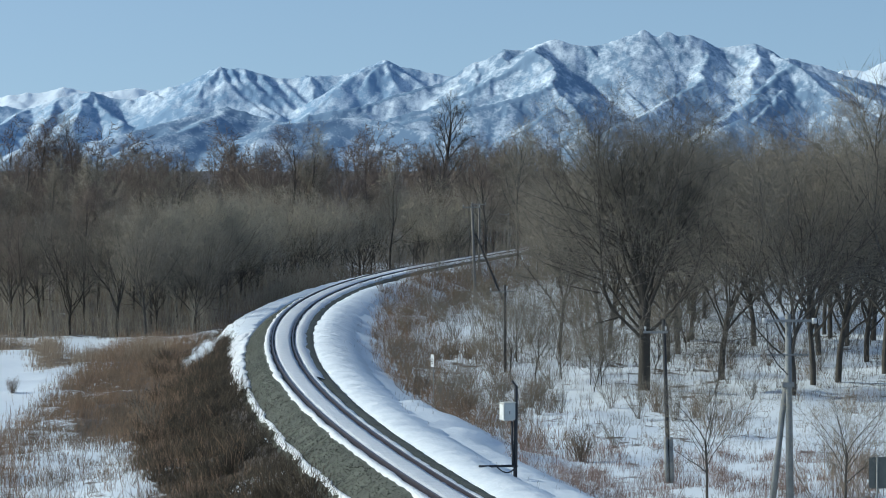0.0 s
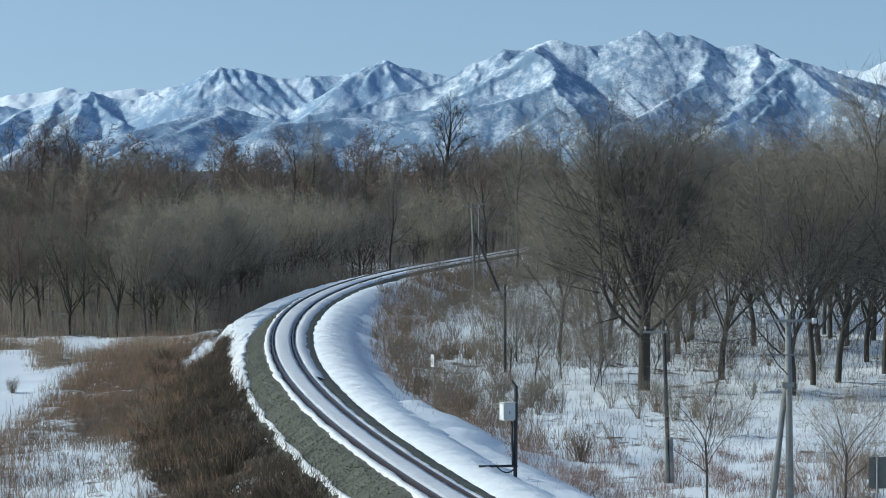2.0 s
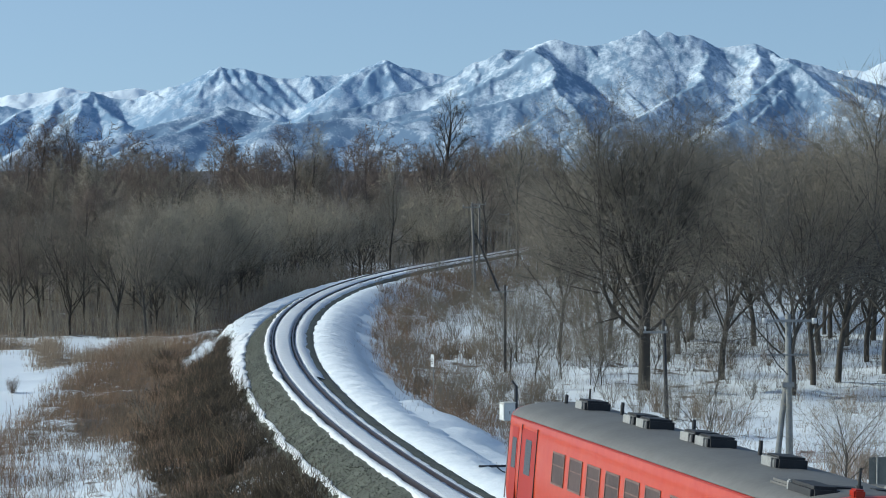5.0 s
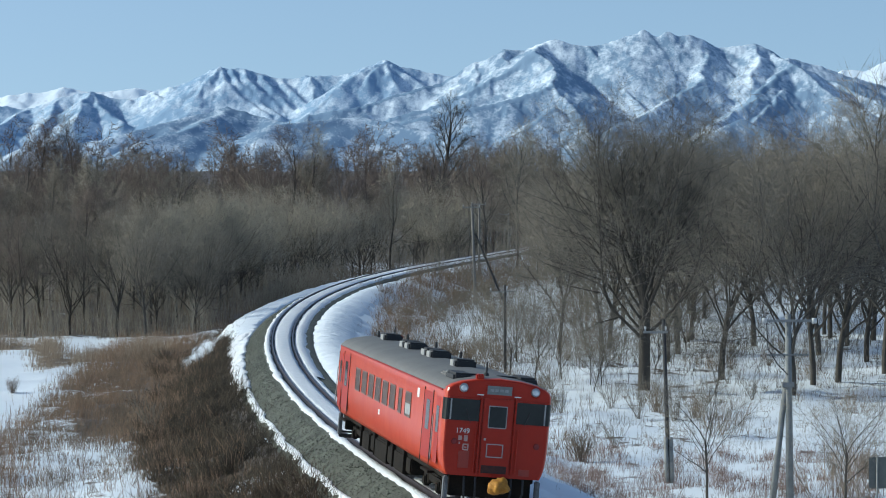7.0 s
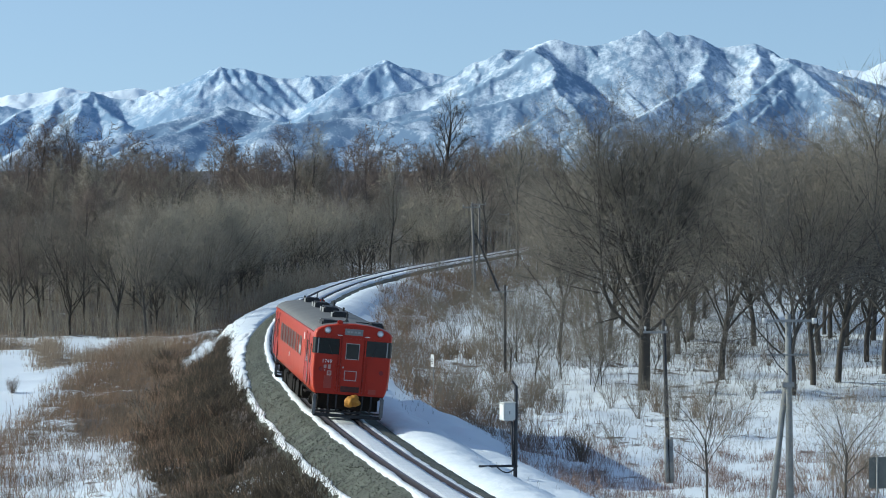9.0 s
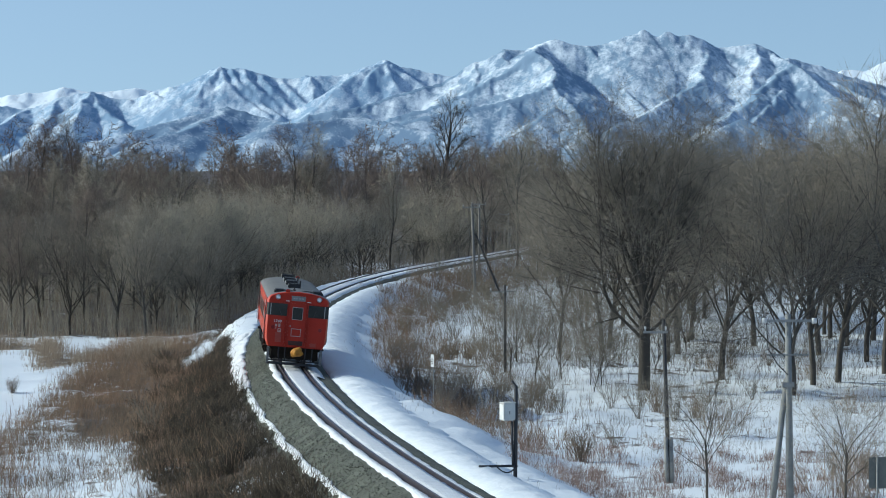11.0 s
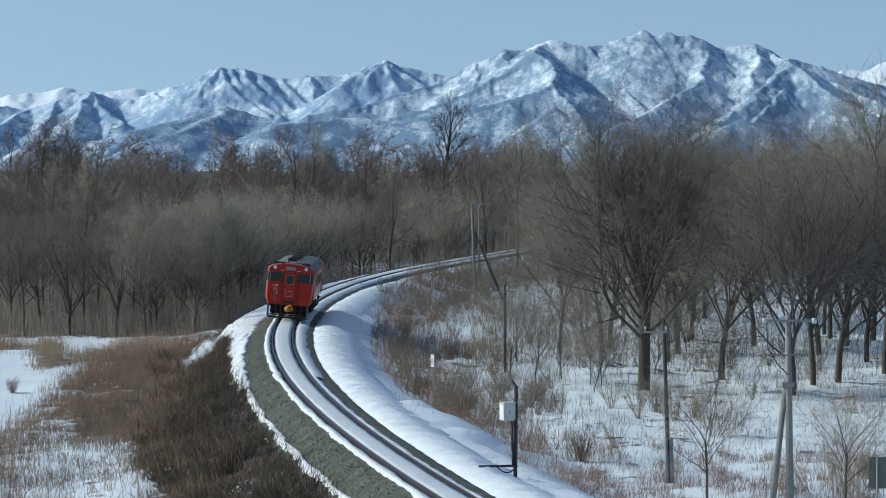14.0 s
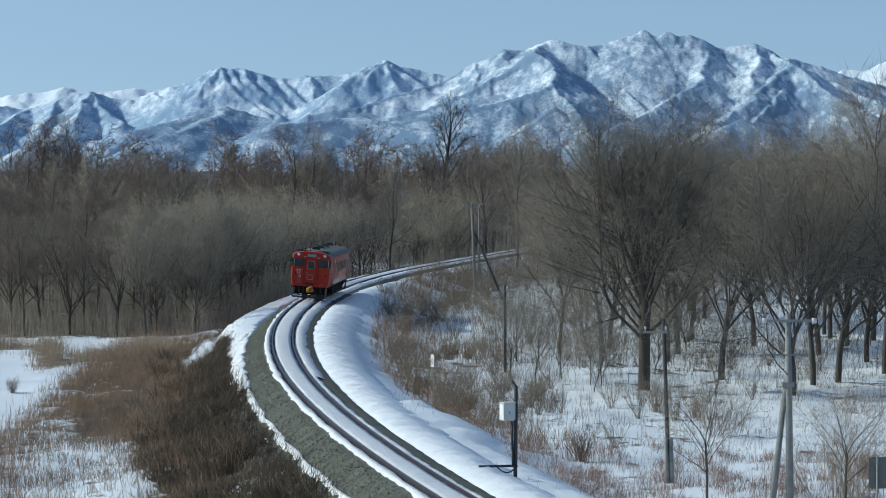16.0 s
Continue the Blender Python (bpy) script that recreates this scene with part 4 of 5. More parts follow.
part("cable", tuple(v.tolist() for v in tubes([(-0.85, -0.12, h - 0.3, -0.8, -0.14, h - 1.2, 0.02, 0.02), (-0.8, -0.14, h - 1.2, -0.45, -0.14, h - 1.75, 0.02, 0.02), (-0.45, -0.14, h - 1.75, -0.1, -0.14, h - 2.1, 0.02, 0.02)], 5)), DARK_STEEL, concrete, "black drop cable")
tarred, wires_b, h = pole(1186, 856, 566, -0.24, 0.092, POLE_WOOD, [(588, 1138, 1182, 0.09)], "dark tarred wooden line pole with one crossarm")
for u in (-0.09, 0.09):
    shaft("guard", (u, -0.1, -0.3), (u - 0.06, -0.1, 1.72), 0.085, 0.08, ZINC, tarred, "grey half-pipe guard")
middle, wires_c, h = pole(894, 660, 505, 0.0, 0.09, POLE_WOOD, [(516, 866, 915, 0.07)], "thin dark wooden line pole with white insulators")
tall, wires_d, h = pole(842, 545, 360, -0.35, 0.15, OLD_WOOD, [(367, 818, 850, 0.1)], "tall weathered wooden line pole with a brace")
shaft("brace", (2.75, 0.4, -0.3), (-0.05, 0.1, h * 0.70), 0.11, 0.09, POLE_WOOD, tall, "dark slanting brace")
behind, wires_e, h = pole(848, 500, 359, 0.0, 0.12, OLD_WOOD, [(362, 834, 860, 0.1)], "weathered wooden line pole behind its neighbour")
last, wires_f, h = pole(900, 478, 377, 0.0, 0.12, OLD_WOOD, [(380, 884, 901, 0.1)], "weathered wooden line pole beside the far track")


def wire(a, b, sag, r=0.006):
    pts = [a.lerp(b, i / 14) - Vector((0, 0, sag * 4 * (i / 14) * (1 - i / 14))) for i in range(15)]
    co, f = tubes([(*p, *q, r, r) for p, q in zip(pts, pts[1:])], 4)
    me = bpy.data.meshes.new("wire")
    fill(me, co, f)
    me.materials.append(DARK_STEEL)
    tagged(new("wire", me), "thin sagging dark overhead wire between poles", "wire", "overhead wires")


for first, second, sag in ((wires_a, wires_b, 0.35), (wires_b, wires_c, 0.8), (wires_c, wires_d, 0.8), (wires_d, wires_f, 0.8)):
    for i in (0, 1):
        wire(first[i], second[i], sag)
wire(wires_a[2], wires_b[0] - Vector((0, 0, 0.4)), 0.5)
wire(wires_b[0] - Vector((0, 0, 0.4)), wires_c[0] - Vector((0, 0, 0.4)), 1.1)

# cabinet on its post
x, y = planted(912, 848)
post = thing("signal_cabinet", x, y, "grey line-side cabinet on a dark steel post with conduits", "cabinet")
post.matrix_basis = post.matrix_basis @ pose(0, 0, 0, 0, 0, 27)
z = level(683, y) - gz(x, y)
shaft("post", (0, 0, -0.4), (0.03, 0, z), 0.065, 0.06, DARK_STEEL, post)
top = level(714, y) - gz(x, y)
cabinet = part("case", box(bmesh.new(), -0.47, -0.06, -0.14, 0.18, top - 0.54, top, 0.02), BOX_GREY, post, "pale grey enamelled case")
part("lid", box(bmesh.new(), -0.49, -0.04, -0.16, 0.2, top, top + 0.035, 0.01), BOX_GREY, cabinet)
# added white slab paints the case's sunlit left side lighter
part("door", box(bmesh.new(), -0.485, -0.47, -0.12, 0.16, top - 0.51, top - 0.03, 0.005), WHITE, cabinet, "white side slab, sunlight put into its colour")
part("latch", box(bmesh.new(), -0.3, -0.26, -0.16, -0.13, top - 0.34, top - 0.24, 0.005), ZINC, cabinet)
conduit = [(-0.12, 0, top - 0.58, -0.1, 0, 0.95), (-0.1, 0, 0.95, -0.08, 0, 0.4), (-0.08, -0.1, 0.46, -0.75, -0.15, 0.48), (-0.75, -0.15, 0.48, -1.38, -0.15, 0.5)]
for i, seg in enumerate(conduit):
    shaft("conduit", seg[:3], seg[3:], 0.04, 0.04, DARK_STEEL, post, "", 8)
loop = [Vector((-0.75 + 0.75 * i / 10, -0.16, 0.46 - 0.2 * math.sin(math.pi * i / 10))) for i in range(11)]
part("cable", tuple(v.tolist() for v in tubes([(*p, *q, 0.022, 0.022) for p, q in zip(loop, loop[1:])], 6)), DARK_STEEL, post, "sagging black cable")
part("bracket", rod(bmesh.new(), (0.02, 0, z), (-0.12, 0, z + 0.16), 0.04), DARK_STEEL, post)

# line-side post sign
x, y = planted(768, 728)
sign = thing("trackside_sign", x, y, "white plate with dark marks on a thin grey post", "sign")
sign.matrix_basis = sign.matrix_basis @ pose(0, 0, 0, 0, 0, -42)
t0 = level(628, y) - gz(x, y)
shaft("post", (0, 0, -0.3), (-0.06, 0, t0 - 0.05), 0.028, 0.028, ZINC, sign, "", 8)
plate = part("plate", box(bmesh.new(), -0.16, 0.04, -0.05, -0.03, t0 - 0.56, t0, 0.006), WHITE, sign, "white enamel plate")
for a, b, c in ((-0.1, -0.03, 0.38), (-0.12, -0.02, 0.28), (-0.1, -0.03, 0.18)):
    part("letter_bar", box(bmesh.new(), a, b, -0.058, -0.05, t0 - c - 0.06, t0 - c, 0.002), BLACK, plate, "dark mark")

# back of a board at the field's near edge
x, y = (1554 - 784) / 5063 * 96, 96.0
board = thing("board_sign", x, y, "dark weathered board on a grey post seen from behind", "sign")
g = gz(x, y)
shaft("post", (0, -0.04, -0.3), (0, -0.04, level(806, y) - g), 0.035, 0.035, ZINC, board, "", 8)
part("panel", box(bmesh.new(), -0.28, 0.5, 0.0, 0.03, level(866, y) - g, level(810, y) - g, 0.01), BOARD, board, "dark board")


# ---- bare trees and brush ----
def tilt(w, angle, spin):
    """Unit vector w leaned by angle, towards spin round it."""
    side = w.orthogonal().normalized()
    side.rotate(Matrix.Rotation(spin, 3, w))
    return (w * math.cos(angle) + side * math.sin(angle)).normalized()


def grow(seed, height, girth, fork, limbs, spread, kids=(7, 7, 6), reach=0.62, depth=4, lean=0.0, lift=0.25, twig=0.009, segs=(7, 5, 1, 2, 1), wander=1.0, stout=(0.42, 0.62), bole=0.86):
    """Segments of a bare tree, level by level. fork: share of the trunk below the lowest limb; bole: share of the height
    to which the trunk runs, a short one splitting into long leaders."""
    r = random.Random(seed)
    rows = [[] for _ in range(5)]
    vase = bole < 0.6

    def branch(p, w, length, rad, level):
        n = segs[level]
        if level == depth:
            q = p + w * length
            rows[4].append((*p, *q, max(rad, twig), 0))
            return
        step = length / n
        count = limbs if level == 0 else kids[level - 1]
        start = fork if level == 0 else 0.22
        spots = sorted(start + (1 - start) * ((i + r.random()) / count) for i in range(count))
        at = 0
        for i in range(n):
            w = Vector((w.x + r.gauss(0, 0.09 + 0.05 * level) * (wander if level == 0 else 1), w.y + r.gauss(0, 0.09 + 0.05 * level) * (wander if level == 0 else 1), w.z + (lift * 0.35 if level else 0.06) + r.gauss(0, 0.05))).normalized()
            q = p + w * step
            t0, t1 = i / n, (i + 1) / n
            taper = (0.3 if vase else 0.72) if level == 0 else 0.85
            ra, rb = rad * (1 - taper * t0), rad * (1 - taper * t1)
            rows[level].append((*p, *q, ra, rb))
            while at < count and spots[at] <= t1 + 1e-6:
                k = (spots[at] - t0) * n
                base = p.lerp(q, max(0, min(1, k)))
                t = spots[at]
                if level == 0:
                    angle = spread * (1.1 - 0.75 * (t - fork) / (1 - fork)) * r.uniform(0.75, 1.25)
                    size = height * reach * (1.0 - 0.55 * (t - fork) / (1 - fork)) * r.uniform(0.75, 1.1)
                    if vase:
                        angle = spread * (1.12 - 0.9 * (t - fork) / (1 - fork)) * r.uniform(0.8, 1.2)
                        size = height * (1 - bole * t) * reach * r.uniform(0.82, 1.1)
                    thick = ra * r.uniform(*stout)
                else:
                    angle = r.uniform(0.45, 0.95) if level < depth - 1 else r.uniform(0.4, 1.3)
                    size = length * (r.uniform(0.38, 0.62) if level < depth - 1 else r.uniform(0.45, 0.85)) * (1.1 - 0.5 * t)
                    thick = ra * 0.55
                branch(base, tilt(w, angle, at * 2.4 + r.uniform(-0.6, 0.6)), size, thick, level + 1)
                at += 1
            p = q

    branch(Vector((0, 0, -0.25)), Vector((lean, r.uniform(-0.05, 0.05), 1)).normalized(), height * bole, girth, 0)
    return rows


def tree(rows, twigs, bark=None, sides=(8, 5, 3, 3)):
    """A tree thing: trunk with limbs, and a crown of branches and twigs."""
    root = new("tree")
    pieces = [tubes(rows[0], sides[0]), tubes(rows[1], sides[1]), tubes(rows[2], sides[2])]
    trunk = new("trunk", mesh_of("trunk", *joined(pieces), bark or BARK))
    trunk.data.polygons.foreach_set("use_smooth", [True] * len(trunk.data.polygons))
    fine = ([tubes(rows[3], sides[3])] if rows[3] else []) + ([tubes(rows[4], 3, True)] if rows[4] else [])
    crown = new("crown", mesh_of("crown", *joined(fine), twigs))
    trunk.parent = crown.parent = root
    return root


WOOD = []


def put(kind, x, y, size=1.0, turn=0.0, label="", group="", z=None):
    root = KINDS[kind]
    m = pose(x, y, (gz(x, y) if z is None else z), 0, 0, turn)
    ob = copy_thing(root, m)
    ob.scale = (size, size, size)
    tagged(ob, label, "tree" if root.name.startswith("tree") else "shrub", group)
    WOOD.append(ob)
    return ob


KINDS = {}
# spreading elms of the open wood, slender trees of the thicket, tall trees of the forest edge
KINDS["great"] = tree(grow(8, 14.8, 0.37, 0.4, 22, 0.74, (16, 10, 6), 1.0, lift=0.14, stout=(0.24, 0.46), twig=0.0075, segs=(6, 9, 3, 2, 1), wander=0.3, bole=0.46), DARK_TWIGS)
KINDS["spread_a"] = tree(grow(11, 12.8, 0.175, 0.5, 9, 0.72, (15, 17, 0), 0.98, lift=0.14, stout=(0.35, 0.6), depth=3, twig=0.0108, segs=(5, 7, 2, 2, 1), wander=0.6, bole=0.36), DARK_TWIGS)
KINDS["spread_b"] = tree(grow(12, 11.8, 0.165, 0.45, 9, 0.8, (15, 17, 0), 0.98, lift=0.14, stout=(0.35, 0.6), depth=3, lean=0.05, twig=0.0108, segs=(5, 7, 2, 2, 1), wander=0.6, bole=0.32), DARK_TWIGS)
KINDS["spread_c"] = tree(grow(13, 13.2, 0.175, 0.5, 8, 0.66, (16, 17, 0), 0.98, lift=0.14, stout=(0.35, 0.6), depth=3, twig=0.0108, segs=(5, 7, 2, 2, 1), wander=0.6, bole=0.4), DARK_TWIGS)
KINDS["thicket_a"] = tree(grow(21, 8.5, 0.075, 0.4, 9, 0.62, (14, 14, 0), 0.98, lift=0.16, depth=3, twig=0.0095, segs=(4, 6, 1, 2, 1), bole=0.34), TWIGS)
KINDS["thicket_b"] = tree(grow(22, 7.8, 0.07, 0.35, 9, 0.66, (14, 14, 0), 0.98, lift=0.16, depth=3, lean=-0.06, twig=0.0095, segs=(4, 6, 1, 2, 1), bole=0.3), TWIGS)
KINDS["thicket_c"] = tree(grow(23, 9.2, 0.08, 0.45, 8, 0.58, (15, 14, 0), 0.98, lift=0.16, depth=3, twig=0.0095, segs=(4, 6, 1, 2, 1), bole=0.4), TWIGS)
KINDS["tall_a"] = tree(grow(31, 15.5, 0.14, 0.25, 15, 0.8, (11, 14, 0), 0.46, depth=3, twig=0.012), RED_TWIGS)
KINDS["tall_b"] = tree(grow(32, 14.5, 0.13, 0.22, 15, 0.85, (11, 14, 0), 0.48, depth=3, twig=0.012), RED_TWIGS, PALE_BARK)
KINDS["tall_c"] = tree(grow(33, 15.0, 0.14, 0.28, 15, 0.8, (11, 14, 0), 0.48, depth=3, twig=0.012), TWIGS)
KINDS["sapling"] = tree(grow(41, 4.6, 0.05, 0.45, 10, 0.9, (11, 9, 0), 1.0, lift=0.1, depth=3, twig=0.0055, segs=(5, 6, 2, 2, 1), wander=0.4, stout=(0.3, 0.55), bole=0.5), TWIGS)
KINDS["scrub_a"] = tree(grow(25, 7.5, 0.06, 0.35, 10, 0.66, (11, 11, 0), 0.98, lift=0.15, depth=3, twig=0.011, segs=(4, 6, 1, 2, 1), bole=0.3), DARK_TWIGS)
KINDS["scrub_b"] = tree(grow(26, 8.2, 0.065, 0.3, 7, 0.55, (12, 11, 0), 0.98, lift=0.15, depth=3, twig=0.011, segs=(4, 6, 1, 2, 1), bole=0.42), DARK_TWIGS)
KINDS["landmark"] = tree(grow(51, 21.5, 0.5, 0.4, 15, 0.9, (9, 14, 0), 0.36, depth=3, twig=0.02, stout=(0.3, 0.5), wander=0.4), BARK)

# plainer growth for what stands far off
for name, row in (("scrub", (27, 7.8, 0.07, 0.35, 8, 0.66, (8, 8, 0), 0.98)), ("thicket", (24, 8.6, 0.08, 0.35, 8, 0.72, (8, 8, 0), 0.98)), ("tall", (34, 15.2, 0.14, 0.25, 14, 0.8, (7, 9, 0), 0.46)), ("spread", (14, 12.5, 0.2, 0.5, 9, 0.75, (10, 9, 0), 0.98))):
    KINDS[name + "_far"] = tree(grow(*row, depth=3, twig=0.0185, bole=0.86 if name == "tall" else 0.3), {"thicket": HAZEL_TWIGS, "tall": RED_TWIGS, "spread": DARK_TWIGS, "scrub": DARK_TWIGS}[name], sides=(6, 3, 3, 3))
    KINDS[name + "_far_b"] = tree(grow(row[0] + 100, *row[1:], depth=3, twig=0.0185, bole=0.86 if name == "tall" else 0.3), {"thicket": HAZEL_TWIGS, "tall": DARK_TWIGS, "spread": DARK_TWIGS, "scrub": DARK_TWIGS}[name], sides=(6, 3, 3, 3))

put("great", *planted(1140, 690), 0.95, 20, "great spreading bare tree with a thick dark trunk in snow")
for kind, px, py, size, turn in (("spread_a", 1278, 676, 1.0, 40), ("spread_b", 1404, 700, 1.05, 130), ("spread_c", 1440, 682, 0.95, 250), ("spread_a", 1484, 676, 1.05, 310),
                                 ("spread_c", 1568, 656, 1.2, 80), ("spread_b", 1182, 640, 1.1, 200), ("spread_a", 1065, 605, 1.0, 150), ("spread_c", 990, 625, 0.72, 20),
                                 ("spread_b", 1225, 602, 1.0, 300), ("spread_a", 1335, 615, 1.05, 220), ("spread_b", 1500, 612, 1.1, 10), ("spread_c", 1615, 690, 1.2, 170), ("spread_b", 1535, 642, 1.15, 330), ("spread_a", 1470, 600, 1.05, 75)):
    put(kind, *planted(px, py), size, turn, "bare spreading tree with dark furrowed trunk in snow", "trees of the open wood")
for kind, px, tall in (("tall_a", 62, 1.16), ("tall_b", 95, 1.1), ("tall_a", 140, 1.2), ("tall_b", 470, 1.05), ("tall_a", 515, 1.12), ("tall_c", 560, 1.1), ("tall_b", 610, 1.0), ("tall_c", 690, 0.85), ("tall_c", 915, 1.1), ("tall_a", 860, 0.9)):
    put(kind, *seen(px, 491, -2.3), tall, px * 7.0, "tall reddish bare tree of the forest edge", "forest trees")
for kind, px, py, size, turn in (("spread_b", 122, 592, 0.72, 15), ("spread_a", 18, 588, 0.7, 100), ("spread_c", 258, 602, 0.62, 190), ("spread_b", 345, 588, 0.6, 280), ("spread_c", 205, 596, 0.66, 60), ("spread_a", 70, 580, 0.7, 240)):
    put(kind, *planted(px, py), size, turn, "bare forked tree at the edge of the snowfield", "forest trees")
put("landmark", *seen(772, 452, -2), 1.08, 60, "tall lone bare tree rising above the forest")

rnd = random.Random(77)
BACK_WOODS = {}


def put_back(kind, x, y, size, turn):
    """A tree too far off to tell apart: its parts join the woods of their material."""
    m = pose(x, y, gz(x, y), 0, 0, turn) @ Matrix.Scale(size, 4)
    a = np.array(m)
    for child in KINDS[kind].children:
        me = child.data
        co, f = np.empty(len(me.vertices) * 3, np.float32), np.empty(len(me.loops), np.int32)
        me.vertices.foreach_get("co", co)
        me.loops.foreach_get("vertex_index", f)
        BACK_WOODS.setdefault(me.materials[0].name, []).append((co.reshape(-1, 3) @ a[:3, :3].T + a[:3, 3], f.reshape(-1, 3)))


def scatter(kinds, count, x0, x1, y0, y1, keep, apart, size, label, group):
    """Trees at random over a stretch of the plan where keep(d, s, x, y) holds."""
    done, tries = [], 0
    while len(done) < count and tries < 20000:
        tries += 1
        x, y = rnd.uniform(x0, x1), rnd.uniform(y0, y1)
        s, d = (float(v) for v in to_line(np.array(x), np.array(y)))
        if abs(x) > y * 0.165 + 4 or not keep(d, s, x, y) or any((x - a) ** 2 + (y - b) ** 2 < apart * apart for a, b in done):
            continue
        done.append((x, y))
        kind = rnd.choice(kinds)
        if y > 262:
            kind = kind[:-2].replace("scrub", "spread" if d > 16 else "scrub") + rnd.choice(("_far", "_far_b"))
        if y > 262:
            put_back(kind, x, y, rnd.uniform(*size), rnd.uniform(0, 360))
        else:
            put(kind, x, y, rnd.uniform(*size), rnd.uniform(0, 360), label, group)


scatter(("thicket_a", "thicket_b", "thicket_c"), 106, -50, 16, 196, 345, lambda d, s, x, y: -28 < d < (-7.0 if s < -15 else -11.0) and x > -0.105 * y, 2.3, (0.75, 1.2), "slender bare many-branched tree beside the railway", "thicket trees")
scatter(("tall_a", "tall_b", "tall_c"), 54, -62, 12, 205, 390, lambda d, s, x, y: d < (-15 if x < -0.075 * y else -36), 3.6, (0.72, 1.05), "tall reddish bare tree of the forest edge", "forest trees")
scatter(("tall_a", "tall_b", "tall_a"), 44, -50, -16, 196, 300, lambda d, s, x, y: d < -13 and x < -0.095 * y, 2.6, (0.5, 0.8), "slender reddish bare tree at the snowfield's edge", "forest trees")
scatter(("spread_a", "spread_b", "spread_c"), 38, 0, 66, 172, 345, lambda d, s, x, y: d > 13 and x > 0.045 * y, 4.6, (0.8, 1.12), "bare tree of the open wood standing in snow", "trees of the open wood")
scatter(("tall_a", "tall_c", "tall_b"), 20, 2, 66, 300, 400, lambda d, s, x, y: d > 12, 4.5, (0.7, 0.95), "tall bare tree at the back of the wood", "forest trees")

scatter(("scrub_a", "scrub_b"), 28, 4, 60, 185, 300, lambda d, s, x, y: d > 12 and x > 0.045 * y, 3.5, (0.5, 0.85), "small bare many-stemmed tree of the open wood", "thicket trees")

scatter(("scrub_a", "scrub_b"), 16, 2, 26, 148, 215, lambda d, s, x, y: 10 < d < 26, 3.6, (0.4, 0.7), "small bare many-stemmed tree beside the great tree", "thicket trees")

scatter(("thicket_a", "thicket_c", "tall_c"), 26, -12, 36, 345, 440, lambda d, s, x, y: abs(d) > 7, 4.0, (0.75, 1.1), "slender bare tree beside the far track", "thicket trees")

scatter(("thicket_a", "thicket_b", "thicket_c"), 30, -4, 17, 362, 430, lambda d, s, x, y: abs(d) > 6.5, 2.2, (1.0, 1.3), "slender bare tree beside the far track", "thicket trees")

scatter(("tall_c", "tall_a"), 22, 1, 24, 425, 520, lambda d, s, x, y: abs(d) > 8, 3.5, (0.95, 1.25), "tall bare tree of the far wood", "forest trees")

scatter(("scrub_a", "scrub_b"), 20, -6, 20, 262, 340, lambda d, s, x, y: 5.0 < d < 18, 2.4, (0.3, 0.62), "small bare many-stemmed tree beside the far curve", "thicket trees")

# ---- far woods, beyond counting ----
far_rows = [grow(61, 14, 0.17, 0.2, 10, 0.8, (5, 6, 0), 0.5, depth=3, twig=0.046, segs=(3, 2, 1, 1, 1)), grow(62, 13, 0.16, 0.15, 10, 0.85, (5, 6, 0), 0.5, depth=3, twig=0.046, segs=(3, 2, 1, 1, 1)), grow(63, 15, 0.17, 0.2, 10, 0.75, (5, 6, 0), 0.5, depth=3, twig=0.046, segs=(3, 2, 1, 1, 1))]
far_shapes = [joined([tubes(g[0], 3), tubes(g[1], 3), tubes(g[2], 3), tubes(g[4], 3, True)]) for g in far_rows]
pieces = []
for i in range(360):
    y = rnd.uniform(360, 640)
    x = rnd.uniform(-0.175, 0.175) * y
    s, d = (float(v) for v in to_line(np.array(x), np.array(y)))
    if abs(d) < 6:
        continue
    co, f = far_shapes[i % 3]
    a, k = rnd.uniform(0, 6.28), rnd.uniform(0.8, 1.2)
    turned = np.stack([co[:, 0] * math.cos(a) - co[:, 1] * math.sin(a), co[:, 0] * math.sin(a) + co[:, 1] * math.cos(a), co[:, 2]], 1) * k
    pieces.append((turned + np.array([x, y, -2.1]), f))
far_wood = new("far_woods", mesh_of("far_woods", *joined(pieces), RED_TWIGS))
tagged(far_wood, "far brown leafless woods across the plain", "woods", kind="stuff")
for name, text in (("bark", "dark trunks of the bare woods behind the line"), ("dark_twigs", "dark twigs of the bare woods behind the line"), ("hazel_twigs", "pale brown twigs of the thickets behind the line"), ("reddish_twigs", "reddish twigs of the bare forest behind the line")):
    tagged(new("back_woods", mesh_of("back_woods", *joined(BACK_WOODS[name]), bpy.data.materials[name])), text, "woods", kind="stuff")



